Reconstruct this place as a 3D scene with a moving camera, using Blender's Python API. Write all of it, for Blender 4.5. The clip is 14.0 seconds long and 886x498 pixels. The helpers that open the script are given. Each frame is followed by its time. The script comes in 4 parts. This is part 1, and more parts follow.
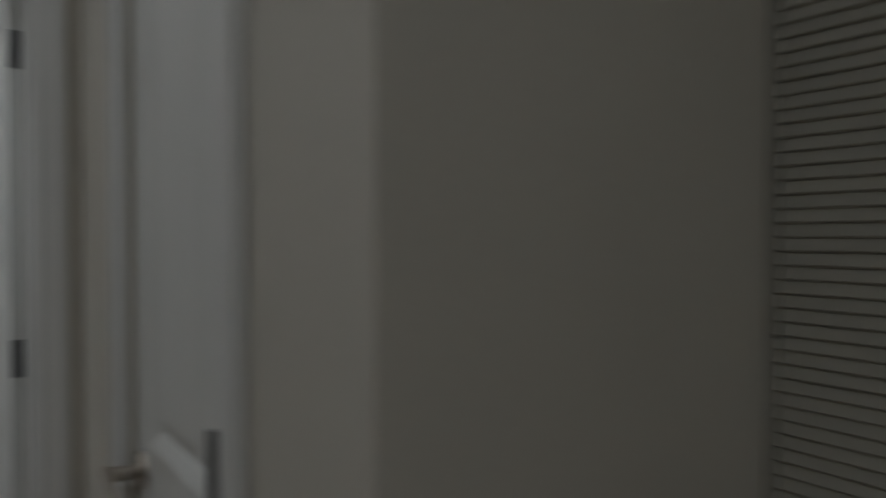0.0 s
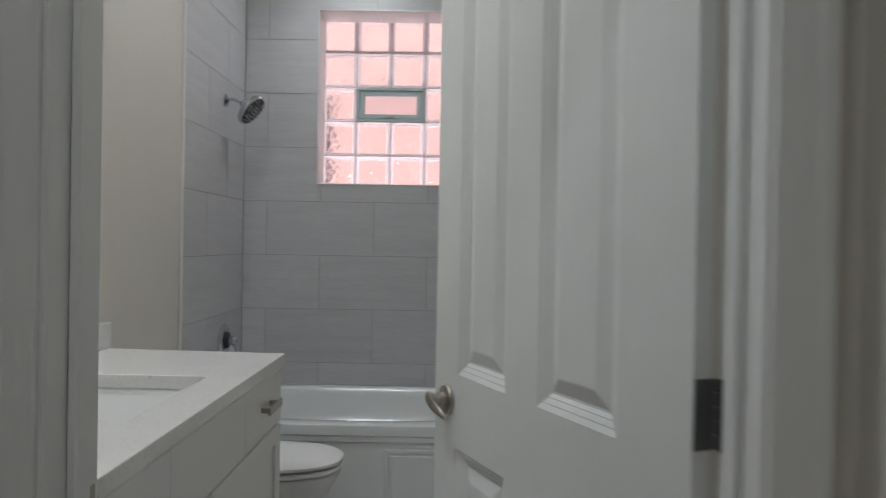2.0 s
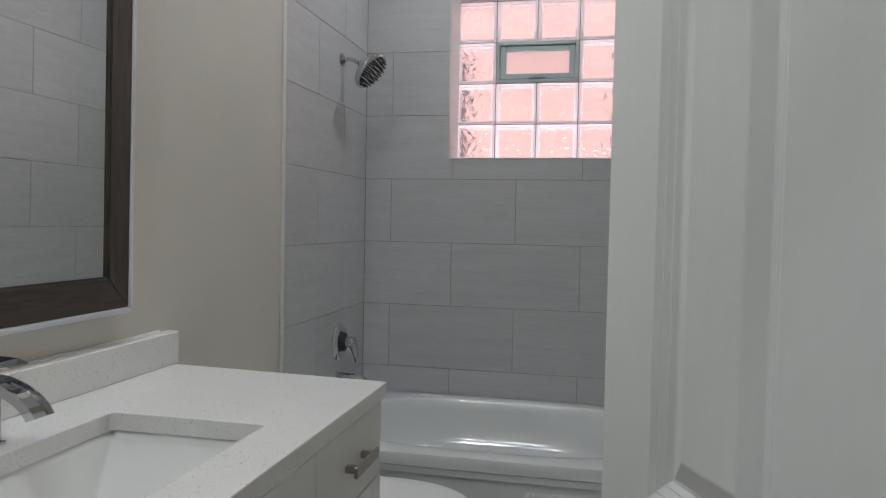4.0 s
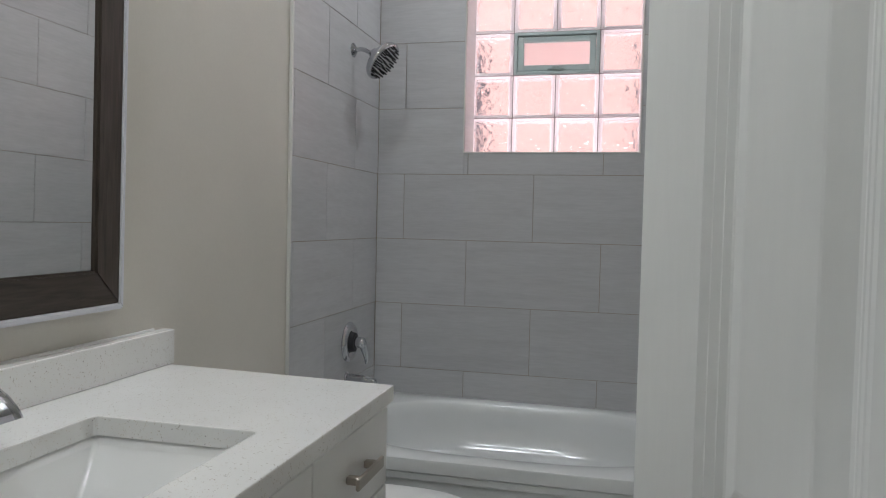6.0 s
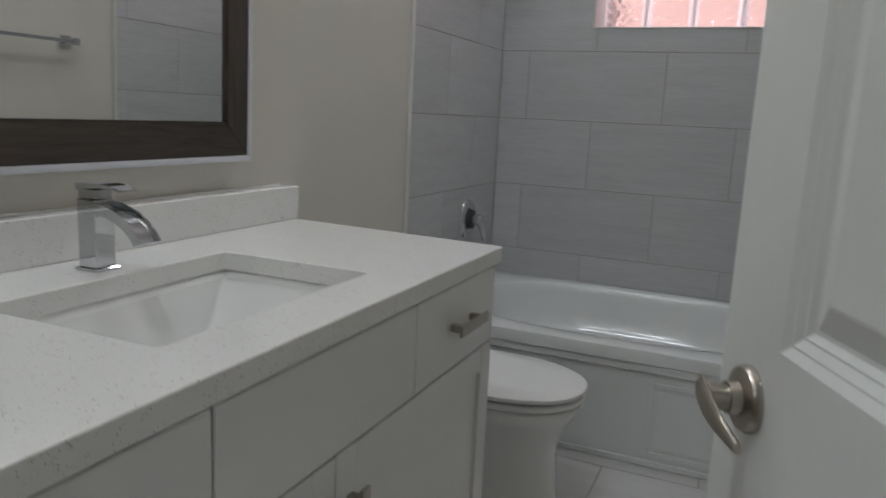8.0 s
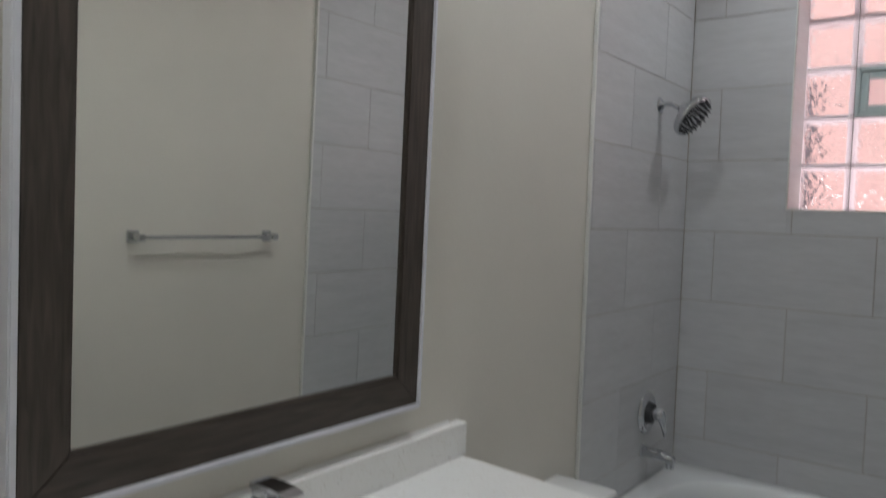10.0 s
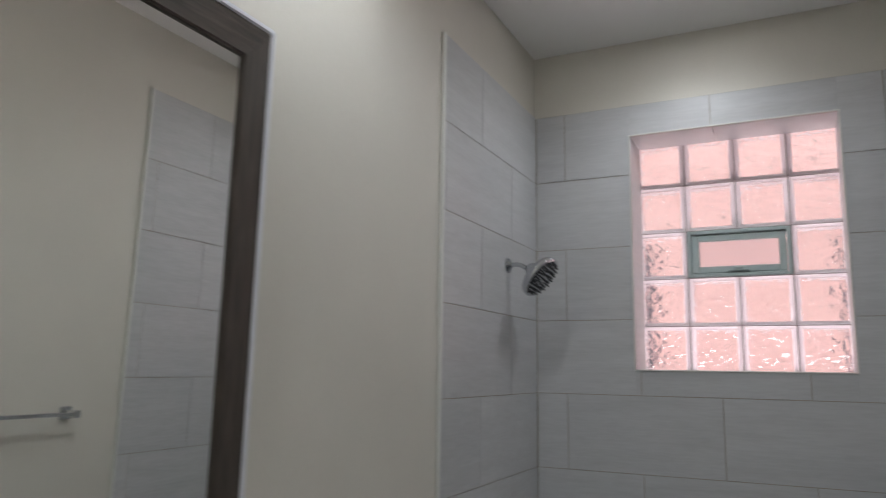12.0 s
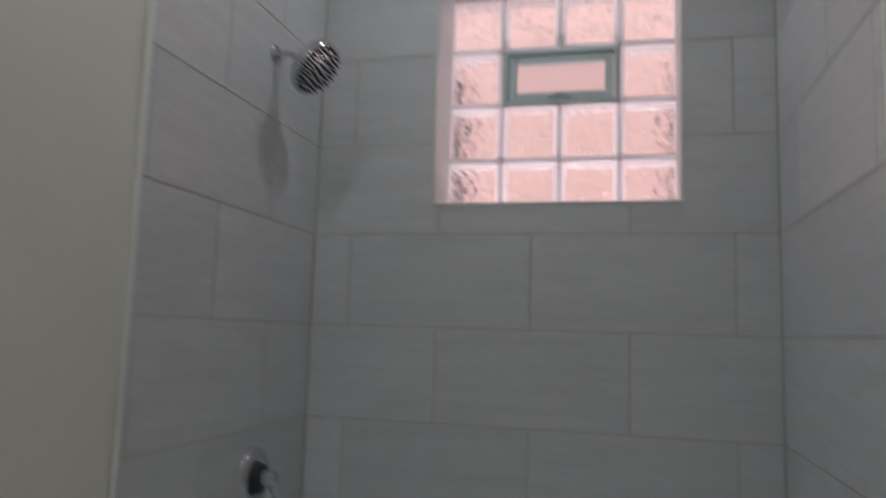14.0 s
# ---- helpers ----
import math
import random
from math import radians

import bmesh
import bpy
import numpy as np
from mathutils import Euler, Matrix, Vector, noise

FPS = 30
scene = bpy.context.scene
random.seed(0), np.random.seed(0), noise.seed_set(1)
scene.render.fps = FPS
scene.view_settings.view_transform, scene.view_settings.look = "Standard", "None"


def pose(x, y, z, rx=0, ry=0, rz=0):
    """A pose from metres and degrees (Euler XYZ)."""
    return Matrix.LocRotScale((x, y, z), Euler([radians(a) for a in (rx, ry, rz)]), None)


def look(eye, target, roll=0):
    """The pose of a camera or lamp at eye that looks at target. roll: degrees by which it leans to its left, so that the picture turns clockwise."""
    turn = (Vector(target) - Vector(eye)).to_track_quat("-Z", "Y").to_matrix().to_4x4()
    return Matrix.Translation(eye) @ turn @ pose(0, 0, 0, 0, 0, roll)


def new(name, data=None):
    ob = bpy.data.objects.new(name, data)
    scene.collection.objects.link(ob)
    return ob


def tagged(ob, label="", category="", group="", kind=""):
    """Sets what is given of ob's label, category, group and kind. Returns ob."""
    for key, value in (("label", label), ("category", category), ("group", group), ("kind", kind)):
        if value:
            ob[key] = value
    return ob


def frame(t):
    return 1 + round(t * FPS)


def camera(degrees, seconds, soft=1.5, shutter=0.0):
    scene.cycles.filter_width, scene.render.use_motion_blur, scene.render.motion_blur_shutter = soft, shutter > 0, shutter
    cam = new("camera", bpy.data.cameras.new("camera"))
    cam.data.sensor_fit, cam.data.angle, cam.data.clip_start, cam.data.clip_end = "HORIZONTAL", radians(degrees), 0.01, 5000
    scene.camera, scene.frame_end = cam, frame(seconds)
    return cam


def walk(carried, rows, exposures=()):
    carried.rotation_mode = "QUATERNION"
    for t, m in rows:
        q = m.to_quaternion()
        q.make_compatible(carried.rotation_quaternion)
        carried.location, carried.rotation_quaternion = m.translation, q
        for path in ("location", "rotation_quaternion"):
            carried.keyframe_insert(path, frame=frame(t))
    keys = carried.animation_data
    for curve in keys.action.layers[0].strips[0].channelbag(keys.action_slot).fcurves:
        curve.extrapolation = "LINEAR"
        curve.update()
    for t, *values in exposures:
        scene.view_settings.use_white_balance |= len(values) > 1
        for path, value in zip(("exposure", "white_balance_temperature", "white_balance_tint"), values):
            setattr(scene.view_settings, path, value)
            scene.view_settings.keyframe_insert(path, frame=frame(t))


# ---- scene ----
cam = camera(62.8, 14.0, soft=1.1, shutter=0.6)
PATH = [
    (0, (1.338, -5.191, 1.3), (2.468, -3.541, 1.263), 0.0),
    (0.5, (1.27, -4.951, 1.294), (1.875, -3.045, 1.281), 0.4),
    (1, (1.201, -4.711, 1.264), (1.497, -2.733, 1.262), 0.8),
    (1.5, (1.175, -4.438, 1.246), (1.324, -2.443, 1.244), 1.0),
    (2, (1.158, -4.117, 1.216), (1.142, -2.118, 1.2), 1.0),
    (2.5, (1.115, -3.897, 1.219), (0.995, -1.901, 1.165), 1.1),
    (3, (1.102, -3.695, 1.224), (0.91, -1.705, 1.152), 1.1),
    (3.5, (1.125, -3.528, 1.239), (0.745, -1.567, 1.159), 1.0),
    (6, (1.11, -3.292, 1.216), (0.641, -1.349, 1.143), 1.3),
    (6.5, (1.147, -3.276, 1.104), (0.666, -1.341, 0.938), 1.4),
    (7, (1.151, -3.327, 1.059), (0.624, -1.43, 0.711), 1.6),
    (9.5, (1.124, -3.213, 1.399), (-0.035, -1.604, 1.141), 2.1),
    (10, (1.106, -3.208, 1.474), (-0.111, -1.624, 1.378), 2.0),
    (10.5, (1.056, -3.197, 1.518), (-0.184, -1.63, 1.609), 1.1),
    (11, (0.99, -3.181, 1.589), (-0.22, -1.603, 1.796), 0.3),
    (11.5, (1.005, -3.148, 1.573), (-0.044, -1.47, 1.86), 0.8),
    (12, (1.011, -3.012, 1.534), (0.139, -1.242, 1.86), 0.9),
    (12.5, (1.069, -2.784, 1.476), (0.26, -0.987, 1.818), 0.8),
    (13, (1.043, -2.62, 1.385), (0.276, -0.807, 1.738), 1.0),
    (13.5, (1.04, -2.479, 1.268), (0.328, -0.639, 1.6), 1.3),
    (14, (1.014, -2.292, 1.118), (0.533, -0.365, 1.347), 1.8),
]
walk(cam, [(t, look(e, g, r)) for t, e, g, r in PATH], [(0, -0.55), (0.3, -0.5), (0.6, -0.3), (0.9, -0.04), (1.5, 0.18), (2.0, 0.0), (2.5, -0.3), (3.0, -0.29), (3.5, -0.13), (6, 0.17), (6.6, 0.14), (7.2, -0.05), (9.0, -0.2), (9.5, -0.4), (10.2, -0.03), (11, -0.06), (11.5, -0.2), (12, -0.14), (12.5, -0.44), (13, -0.7), (13.5, -0.64), (14, -0.32)])


# ---- world, sun, lamps ----
def make_world():
    w = bpy.data.worlds.new("sky")
    w.use_nodes = True
    nt = w.node_tree
    sky = nt.nodes.new("ShaderNodeTexSky")
    sky.sky_type, sky.sun_disc = "NISHITA", False
    sky.sun_elevation, sky.sun_rotation = radians(44), radians(180)
    bg = nt.nodes["Background"]
    bg.inputs["Strength"].default_value = 0.12
    nt.links.new(sky.outputs[0], bg.inputs["Color"])
    scene.world = w
    sun = new("sun", bpy.data.lights.new("sun", "SUN"))
    sun.data.energy, sun.data.angle, sun.data.color = SUN, radians(0.5), (1.0, 0.93, 0.88)
    sun.matrix_world = look((0.8, -8, 10.26), (0.8, 2.0, 0.6))


SUN = 5.0
CAN_WATTS = 17.0
HALL_FILL_WATTS = 22
LAMP_COLOR = (0.85, 0.92, 0.995)
make_world()
H_CEIL = 2.95


# ---- materials ----
def shader(name, color, rough=0.5, metal=0.0, grain=0.0, grain_scale=60, blotch=0.0, blotch_scale=3, bump=0.0, bump_scale=80,
           stretch=(1, 1, 1), per_object=0.0, coat=0.0, spec=0.5):
    m = bpy.data.materials.new(name)
    m.use_nodes = True
    nt = m.node_tree
    b = nt.nodes["Principled BSDF"]
    b.inputs["Roughness"].default_value, b.inputs["Metallic"].default_value = rough, metal
    b.inputs["Coat Weight"].default_value = coat
    b.inputs["Specular IOR Level"].default_value = spec
    co = nt.nodes.new("ShaderNodeTexCoord")
    mp = nt.nodes.new("ShaderNodeMapping")
    mp.inputs["Scale"].default_value = stretch
    nt.links.new(co.outputs["Object"], mp.inputs["Vector"])
    last = None

    def vary(amount, scale, detail):
        nonlocal last
        n = nt.nodes.new("ShaderNodeTexNoise")
        n.inputs["Scale"].default_value, n.inputs["Detail"].default_value = scale, detail
        nt.links.new(mp.outputs[0], n.inputs["Vector"])
        r = nt.nodes.new("ShaderNodeMapRange")
        r.inputs["From Min"].default_value, r.inputs["From Max"].default_value = 0.3, 0.7
        r.inputs["To Min"].default_value, r.inputs["To Max"].default_value = 1 - amount, 1 + amount
        nt.links.new(n.outputs["Fac"], r.inputs["Value"])
        scaled(r.outputs[0])

    def scaled(fac):
        nonlocal last
        x = nt.nodes.new("ShaderNodeVectorMath")
        x.operation = "SCALE"
        if last is None:
            x.inputs[0].default_value = color
        else:
            nt.links.new(last, x.inputs[0])
        nt.links.new(fac, x.inputs["Scale"])
        last = x.outputs[0]

    b.inputs["Base Color"].default_value = (*color, 1)
    if grain:
        vary(grain, grain_scale, 4)
    if blotch:
        vary(blotch, blotch_scale, 3)
    if per_object:
        info = nt.nodes.new("ShaderNodeObjectInfo")
        r = nt.nodes.new("ShaderNodeMapRange")
        r.inputs["To Min"].default_value, r.inputs["To Max"].default_value = 1 - per_object, 1 + per_object
        nt.links.new(info.outputs["Random"], r.inputs["Value"])
        scaled(r.outputs[0])
    if last is not None:
        nt.links.new(last, b.inputs["Base Color"])
    if bump:
        n = nt.nodes.new("ShaderNodeTexNoise")
        n.inputs["Scale"].default_value, n.inputs["Detail"].default_value = bump_scale, 4
        nt.links.new(mp.outputs[0], n.inputs["Vector"])
        k = nt.nodes.new("ShaderNodeBump")
        k.inputs["Strength"].default_value, k.inputs["Distance"].default_value = bump, 0.004
        nt.links.new(n.outputs["Fac"], k.inputs["Height"])
        nt.links.new(k.outputs[0], b.inputs["Normal"])
    return m


PAINT = shader("cream_wall_paint", (0.655, 0.625, 0.56), 0.6, grain=0.012, grain_scale=120, blotch=0.02, bump=0.12, bump_scale=180)
CEIL_PAINT = shader("white_ceiling_paint", (0.8, 0.79, 0.77), 0.8, blotch=0.02, bump=0.1, bump_scale=150)
TRIM_PAINT = shader("white_trim_paint", (0.78, 0.785, 0.77), 0.32, blotch=0.015, bump=0.03, bump_scale=40)
DOOR_PAINT = shader("white_door_paint", (0.8, 0.81, 0.79), 0.38, blotch=0.02, grain=0.01, grain_scale=90, bump=0.08, bump_scale=60, stretch=(1, 1, 0.15))
CABINET_PAINT = shader("white_cabinet_lacquer", (0.79, 0.79, 0.77), 0.3, blotch=0.015)
GROUT = shader("beige_grout", (0.34, 0.3, 0.24), 0.9, grain=0.1, grain_scale=200)
CERAMIC = shader("white_ceramic", (0.82, 0.82, 0.8), 0.08, blotch=0.01, coat=0.4)
ACRYLIC = shader("white_tub_acrylic", (0.72, 0.735, 0.725), 0.14, blotch=0.015, coat=0.3)
CHROME = shader("polished_chrome", (0.57, 0.58, 0.6), 0.04, 1.0)
SATIN_CHROME = shader("satin_chrome", (0.74, 0.75, 0.76), 0.16, 1.0)
NICKEL = shader("satin_nickel", (0.46, 0.42, 0.37), 0.3, 1.0, grain=0.05, grain_scale=300)
DARK_METAL = shader("dark_hinge_metal", (0.2, 0.2, 0.205), 0.5, 0.5)
SILVER = shader("silver_frame_lip", (0.72, 0.72, 0.76), 0.3, 0.0, blotch=0.03, blotch_scale=20)
RUBBER = shader("black_nozzle_rubber", (0.02, 0.02, 0.022), 0.5)
# the louvres' cream is darkened to stand in for dim hall light
LOUVRE_DIMMED = shader("dimmed_cream_louvre_paint", (0.39, 0.38, 0.33), 0.55, blotch=0.06)
VENT_PAINT = shader("grey_green_vent_frame", (0.45, 0.53, 0.52), 0.45, blotch=0.04)
HALL_FLOOR = shader("brown_oak_floor", (0.22, 0.14, 0.08), 0.4, grain=0.2, grain_scale=12, stretch=(1, 0.1, 1), blotch=0.1)
BLACK_GAP = shader("dark_gap", (0.02, 0.02, 0.02), 0.9)
ALUMINIUM = shader("pale_tile_edge_metal", (0.72, 0.72, 0.68), 0.4, 0.15)
PLASTIC = shader("white_plastic", (0.8, 0.8, 0.78), 0.4)


def tile_material(name, color):
    """Rectified stone-look porcelain: faint long streaks that run along the tile, a little different on each tile."""
    m = bpy.data.materials.new(name)
    m.use_nodes = True
    nt = m.node_tree
    b = nt.nodes["Principled BSDF"]
    b.inputs["Roughness"].default_value = 0.34
    co, info, mp, off = (nt.nodes.new(k) for k in ("ShaderNodeTexCoord", "ShaderNodeObjectInfo", "ShaderNodeMapping", "ShaderNodeVectorMath"))
    off.operation = "SCALE"
    off.inputs[0].default_value = (37, 11, 23)
    nt.links.new(info.outputs["Random"], off.inputs["Scale"])
    nt.links.new(co.outputs["Object"], mp.inputs["Vector"])
    nt.links.new(off.outputs[0], mp.inputs["Location"])
    mp.inputs["Scale"].default_value = (1.6, 1, 14)
    n1, n2, mix = nt.nodes.new("ShaderNodeTexNoise"), nt.nodes.new("ShaderNodeTexNoise"), nt.nodes.new("ShaderNodeMath")
    n1.inputs["Scale"].default_value, n1.inputs["Detail"].default_value = 1.6, 5
    n2.inputs["Scale"].default_value, n2.inputs["Detail"].default_value = 9, 6
    for n in (n1, n2):
        nt.links.new(mp.outputs[0], n.inputs["Vector"])
    mix.operation = "ADD"
    nt.links.new(n1.outputs["Fac"], mix.inputs[0])
    nt.links.new(n2.outputs["Fac"], mix.inputs[1])
    r = nt.nodes.new("ShaderNodeMapRange")
    r.inputs["From Min"].default_value, r.inputs["From Max"].default_value = 0.7, 1.3
    r.inputs["To Min"].default_value, r.inputs["To Max"].default_value = 0.92, 1.07
    nt.links.new(mix.outputs[0], r.inputs["Value"])
    s = nt.nodes.new("ShaderNodeVectorMath")
    s.operation = "SCALE"
    s.inputs[0].default_value = color
    nt.links.new(r.outputs[0], s.inputs["Scale"])
    r2 = nt.nodes.new("ShaderNodeMapRange")
    r2.inputs["To Min"].default_value, r2.inputs["To Max"].default_value = 0.96, 1.04
    nt.links.new(info.outputs["Random"], r2.inputs["Value"])
    s2 = nt.nodes.new("ShaderNodeVectorMath")
    s2.operation = "SCALE"
    nt.links.new(s.outputs[0], s2.inputs[0])
    nt.links.new(r2.outputs[0], s2.inputs["Scale"])
    nt.links.new(s2.outputs[0], b.inputs["Base Color"])
    k = nt.nodes.new("ShaderNodeBump")
    k.inputs["Strength"].default_value, k.inputs["Distance"].default_value = 0.08, 0.002
    nt.links.new(n2.outputs["Fac"], k.inputs["Height"])
    nt.links.new(k.outputs[0], b.inputs["Normal"])
    return m


WALL_TILE = tile_material("grey_porcelain_tile", (0.525, 0.525, 0.53))
FLOOR_TILE = tile_material("pale_grey_floor_tile", (0.6, 0.59, 0.58))


def quartz():
    m = shader("white_speckled_quartz", (0.83, 0.825, 0.8), 0.16, blotch=0.02, blotch_scale=8)
    nt = m.node_tree
    b = nt.nodes["Principled BSDF"]
    co = nt.nodes.new("ShaderNodeTexCoord")
    prev = b.inputs["Base Color"].links[0].from_socket
    for scale, limit, tint in ((170, 0.1, (0.5, 0.46, 0.41, 1)), (330, 0.13, (0.66, 0.61, 0.54, 1)), (95, 0.05, (0.33, 0.3, 0.28, 1))):
        v, lt, n, g, mul, mix = (nt.nodes.new(k) for k in ("ShaderNodeTexVoronoi", "ShaderNodeMath", "ShaderNodeTexNoise", "ShaderNodeMath", "ShaderNodeMath", "ShaderNodeMix"))
        v.inputs["Scale"].default_value = scale
        n.inputs["Scale"].default_value = scale * 0.33
        for q in (v, n):
            nt.links.new(co.outputs["Object"], q.inputs["Vector"])
        lt.operation, lt.inputs[1].default_value = "LESS_THAN", limit * 2.2
        g.operation, g.inputs[1].default_value = "GREATER_THAN", 0.57
        mul.operation = "MULTIPLY"
        nt.links.new(v.outputs["Distance"], lt.inputs[0])
        nt.links.new(n.outputs["Fac"], g.inputs[0])
        nt.links.new(lt.outputs[0], mul.inputs[0])
        nt.links.new(g.outputs[0], mul.inputs[1])
        mix.data_type = "RGBA"
        nt.links.new(mul.outputs[0], mix.inputs["Factor"])
        nt.links.new(prev, mix.inputs["A"])
        mix.inputs["B"].default_value = tint
        prev = mix.outputs["Result"]
    nt.links.new(prev, b.inputs["Base Color"])
    return m


QUARTZ = quartz()


def wood(name, dark, light, stretch):
    m = shader(name, dark, 0.42)
    nt = m.node_tree
    b = nt.nodes["Principled BSDF"]
    co, mp, n, ramp, k = (nt.nodes.new(q) for q in ("ShaderNodeTexCoord", "ShaderNodeMapping", "ShaderNodeTexNoise", "ShaderNodeValToRGB", "ShaderNodeBump"))
    mp.inputs["Scale"].default_value = stretch
    n.inputs["Scale"].default_value, n.inputs["Detail"].default_value, n.inputs["Distortion"].default_value = 24, 7, 0.6
    nt.links.new(co.outputs["Object"], mp.inputs["Vector"])
    nt.links.new(mp.outputs[0], n.inputs["Vector"])
    nt.links.new(n.outputs["Fac"], ramp.inputs["Fac"])
    ramp.color_ramp.elements[0].position, ramp.color_ramp.elements[0].color = 0.3, (*dark, 1)
    ramp.color_ramp.elements[1].position, ramp.color_ramp.elements[1].color = 0.75, (*light, 1)
    nt.links.new(ramp.outputs[0], b.inputs["Base Color"])
    k.inputs["Strength"].default_value, k.inputs["Distance"].default_value = 0.25, 0.002
    nt.links.new(n.outputs["Fac"], k.inputs["Height"])
    nt.links.new(k.outputs[0], b.inputs["Normal"])
    return m


FRAME_WOOD_V = wood("dark_walnut_upright", (0.035, 0.026, 0.02), (0.085, 0.065, 0.052), (4, 4, 0.35))
FRAME_WOOD_H = wood("dark_walnut_level", (0.035, 0.026, 0.02), (0.085, 0.065, 0.052), (4, 0.35, 4))


def mirror_glass():
    m = shader("mirror_silvering", (0.86, 0.87, 0.85), 0.015, 1.0)
    return m


MIRROR = mirror_glass()


def glass(name, color, rough, bump, bump_scale):
    m = bpy.data.materials.new(name)
    m.use_nodes = True
    nt = m.node_tree
    b = nt.nodes["Principled BSDF"]
    b.inputs["Base Color"].default_value = (*color, 1)
    b.inputs["Transmission Weight"].default_value = 1
    b.inputs["Roughness"].default_value, b.inputs["IOR"].default_value = rough, 1.48
    if bump:
        co, n, k = (nt.nodes.new(q) for q in ("ShaderNodeTexCoord", "ShaderNodeTexNoise", "ShaderNodeBump"))
        n.inputs["Scale"].default_value, n.inputs["Detail"].default_value, n.inputs["Distortion"].default_value = bump_scale, 1.5, 1.2
        nt.links.new(co.outputs["Object"], n.inputs["Vector"])
        nt.links.new(n.outputs["Fac"], k.inputs["Height"])
        k.inputs["Strength"].default_value, k.inputs["Distance"].default_value = bump, 0.01
        nt.links.new(k.outputs[0], b.inputs["Normal"])
    return m


BLOCK_GLASS = glass("rippled_block_glass", (0.97, 0.96, 0.96), 0.01, 0.5, 48)


def milky_edge(name, share):
    m = shader(name, (0.85, 0.82, 0.83), 0.2)
    nt = m.node_tree
    b, out = nt.nodes["Principled BSDF"], nt.nodes["Material Output"]
    t, x = nt.nodes.new("ShaderNodeBsdfTranslucent"), nt.nodes.new("ShaderNodeMixShader")
    t.inputs["Color"].default_value = (0.95, 0.92, 0.93, 1)
    x.inputs[0].default_value = share
    nt.links.new(b.outputs[0], x.inputs[1])
    nt.links.new(t.outputs[0], x.inputs[2])
    nt.links.new(x.outputs[0], out.inputs["Surface"])
    return m


BLOCK_EDGE = milky_edge("milky_block_edge", 0.72)
BLOCK_GLINT = milky_edge("white_block_glint", 0.95)
VENT_GLASS = glass("frosted_vent_pane", (0.76, 0.73, 0.75), 0.45, 0.0, 1)
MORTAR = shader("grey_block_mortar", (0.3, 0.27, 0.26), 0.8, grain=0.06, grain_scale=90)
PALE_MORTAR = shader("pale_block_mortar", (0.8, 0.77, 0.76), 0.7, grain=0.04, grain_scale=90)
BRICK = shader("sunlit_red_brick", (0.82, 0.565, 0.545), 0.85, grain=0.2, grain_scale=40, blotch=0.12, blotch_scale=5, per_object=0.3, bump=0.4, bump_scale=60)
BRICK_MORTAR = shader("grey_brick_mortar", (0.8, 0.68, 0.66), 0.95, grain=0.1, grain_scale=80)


def lamp_glow(strength):
    m = bpy.data.materials.new("lit_lens")
    m.use_nodes = True
    b = m.node_tree.nodes["Principled BSDF"]
    b.inputs["Emission Color"].default_value = (0.95, 0.97, 1, 1)
    b.inputs["Emission Strength"].default_value = strength
    return m


LENS = lamp_glow(50)


# ---- mesh helpers ----
def add_box(bm, x0, x1, y0, y1, z0, z1, bevel=0.0, segments=1):
    r = bmesh.ops.create_cube(bm, size=1)
    vs = r["verts"]
    bmesh.ops.transform(bm, matrix=Matrix.LocRotScale(((x0 + x1) / 2, (y0 + y1) / 2, (z0 + z1) / 2), None, (x1 - x0, y1 - y0, z1 - z0)), verts=vs)
    if bevel:
        es = list({e for v in vs for e in v.link_edges})
        bmesh.ops.bevel(bm, geom=es, offset=bevel, segments=segments, profile=0.5, affect="EDGES")
    return bm


def box(x0, x1, y0, y1, z0, z1, bevel=0.0, segments=1):
    return add_box(bmesh.new(), x0, x1, y0, y1, z0, z1, bevel, segments)


def loft(rings, closed_ends=(True, True)):
    """Skins rings of equally many points, one after another."""
    bm = bmesh.new()
    rows = [[bm.verts.new(p) for p in ring] for ring in rings]
    for a, b in zip(rows, rows[1:]):
        for i in range(len(a)):
            j = (i + 1) % len(a)
            bm.faces.new((a[i], a[j], b[j], b[i]))
    if closed_ends[0]:
        bm.faces.new(rows[0][::-1])
    if closed_ends[1]:
        bm.faces.new(rows[-1])
    bmesh.ops.recalc_face_normals(bm, faces=bm.faces)
    return bm


def lathe(profile, segments=32, m=Matrix()):
    """Turns (radius, height) pairs round the z axis, then poses the result."""
    rings = [[m @ Vector((r * math.cos(2 * math.pi * i / segments), r * math.sin(2 * math.pi * i / segments), h)) for i in range(segments)] for r, h in profile]
    return loft(rings)


def tube(points, radius, sides=12):
    rings = []
    for i, p in enumerate(points):
        a, b = Vector(points[max(i - 1, 0)]), Vector(points[min(i + 1, len(points) - 1)])
        d = (b - a).normalized()
        u = d.orthogonal().normalized() if i == 0 else (u - d * u.dot(d)).normalized()
        v = d.cross(u)
        rad = radius[i] if isinstance(radius, (list, tuple)) else radius
        rings.append([Vector(p) + rad * (math.cos(2 * math.pi * k / sides) * u + math.sin(2 * math.pi * k / sides) * v) for k in range(sides)])
    return loft(rings)


def mesh_from(bm, name, material, smooth=False):
    me = bpy.data.meshes.new(name)
    bm.to_mesh(me)
    bm.free()
    me.materials.append(material)
    if smooth:
        me.shade_smooth()
        me.set_sharp_from_angle(angle=radians(38))
    return me


def part(name, bm, material, parent, label="", smooth=False):
    ob = new(name, mesh_from(bm, name, material, smooth))
    ob.parent = parent
    if label:
        ob["label"] = label
    return ob


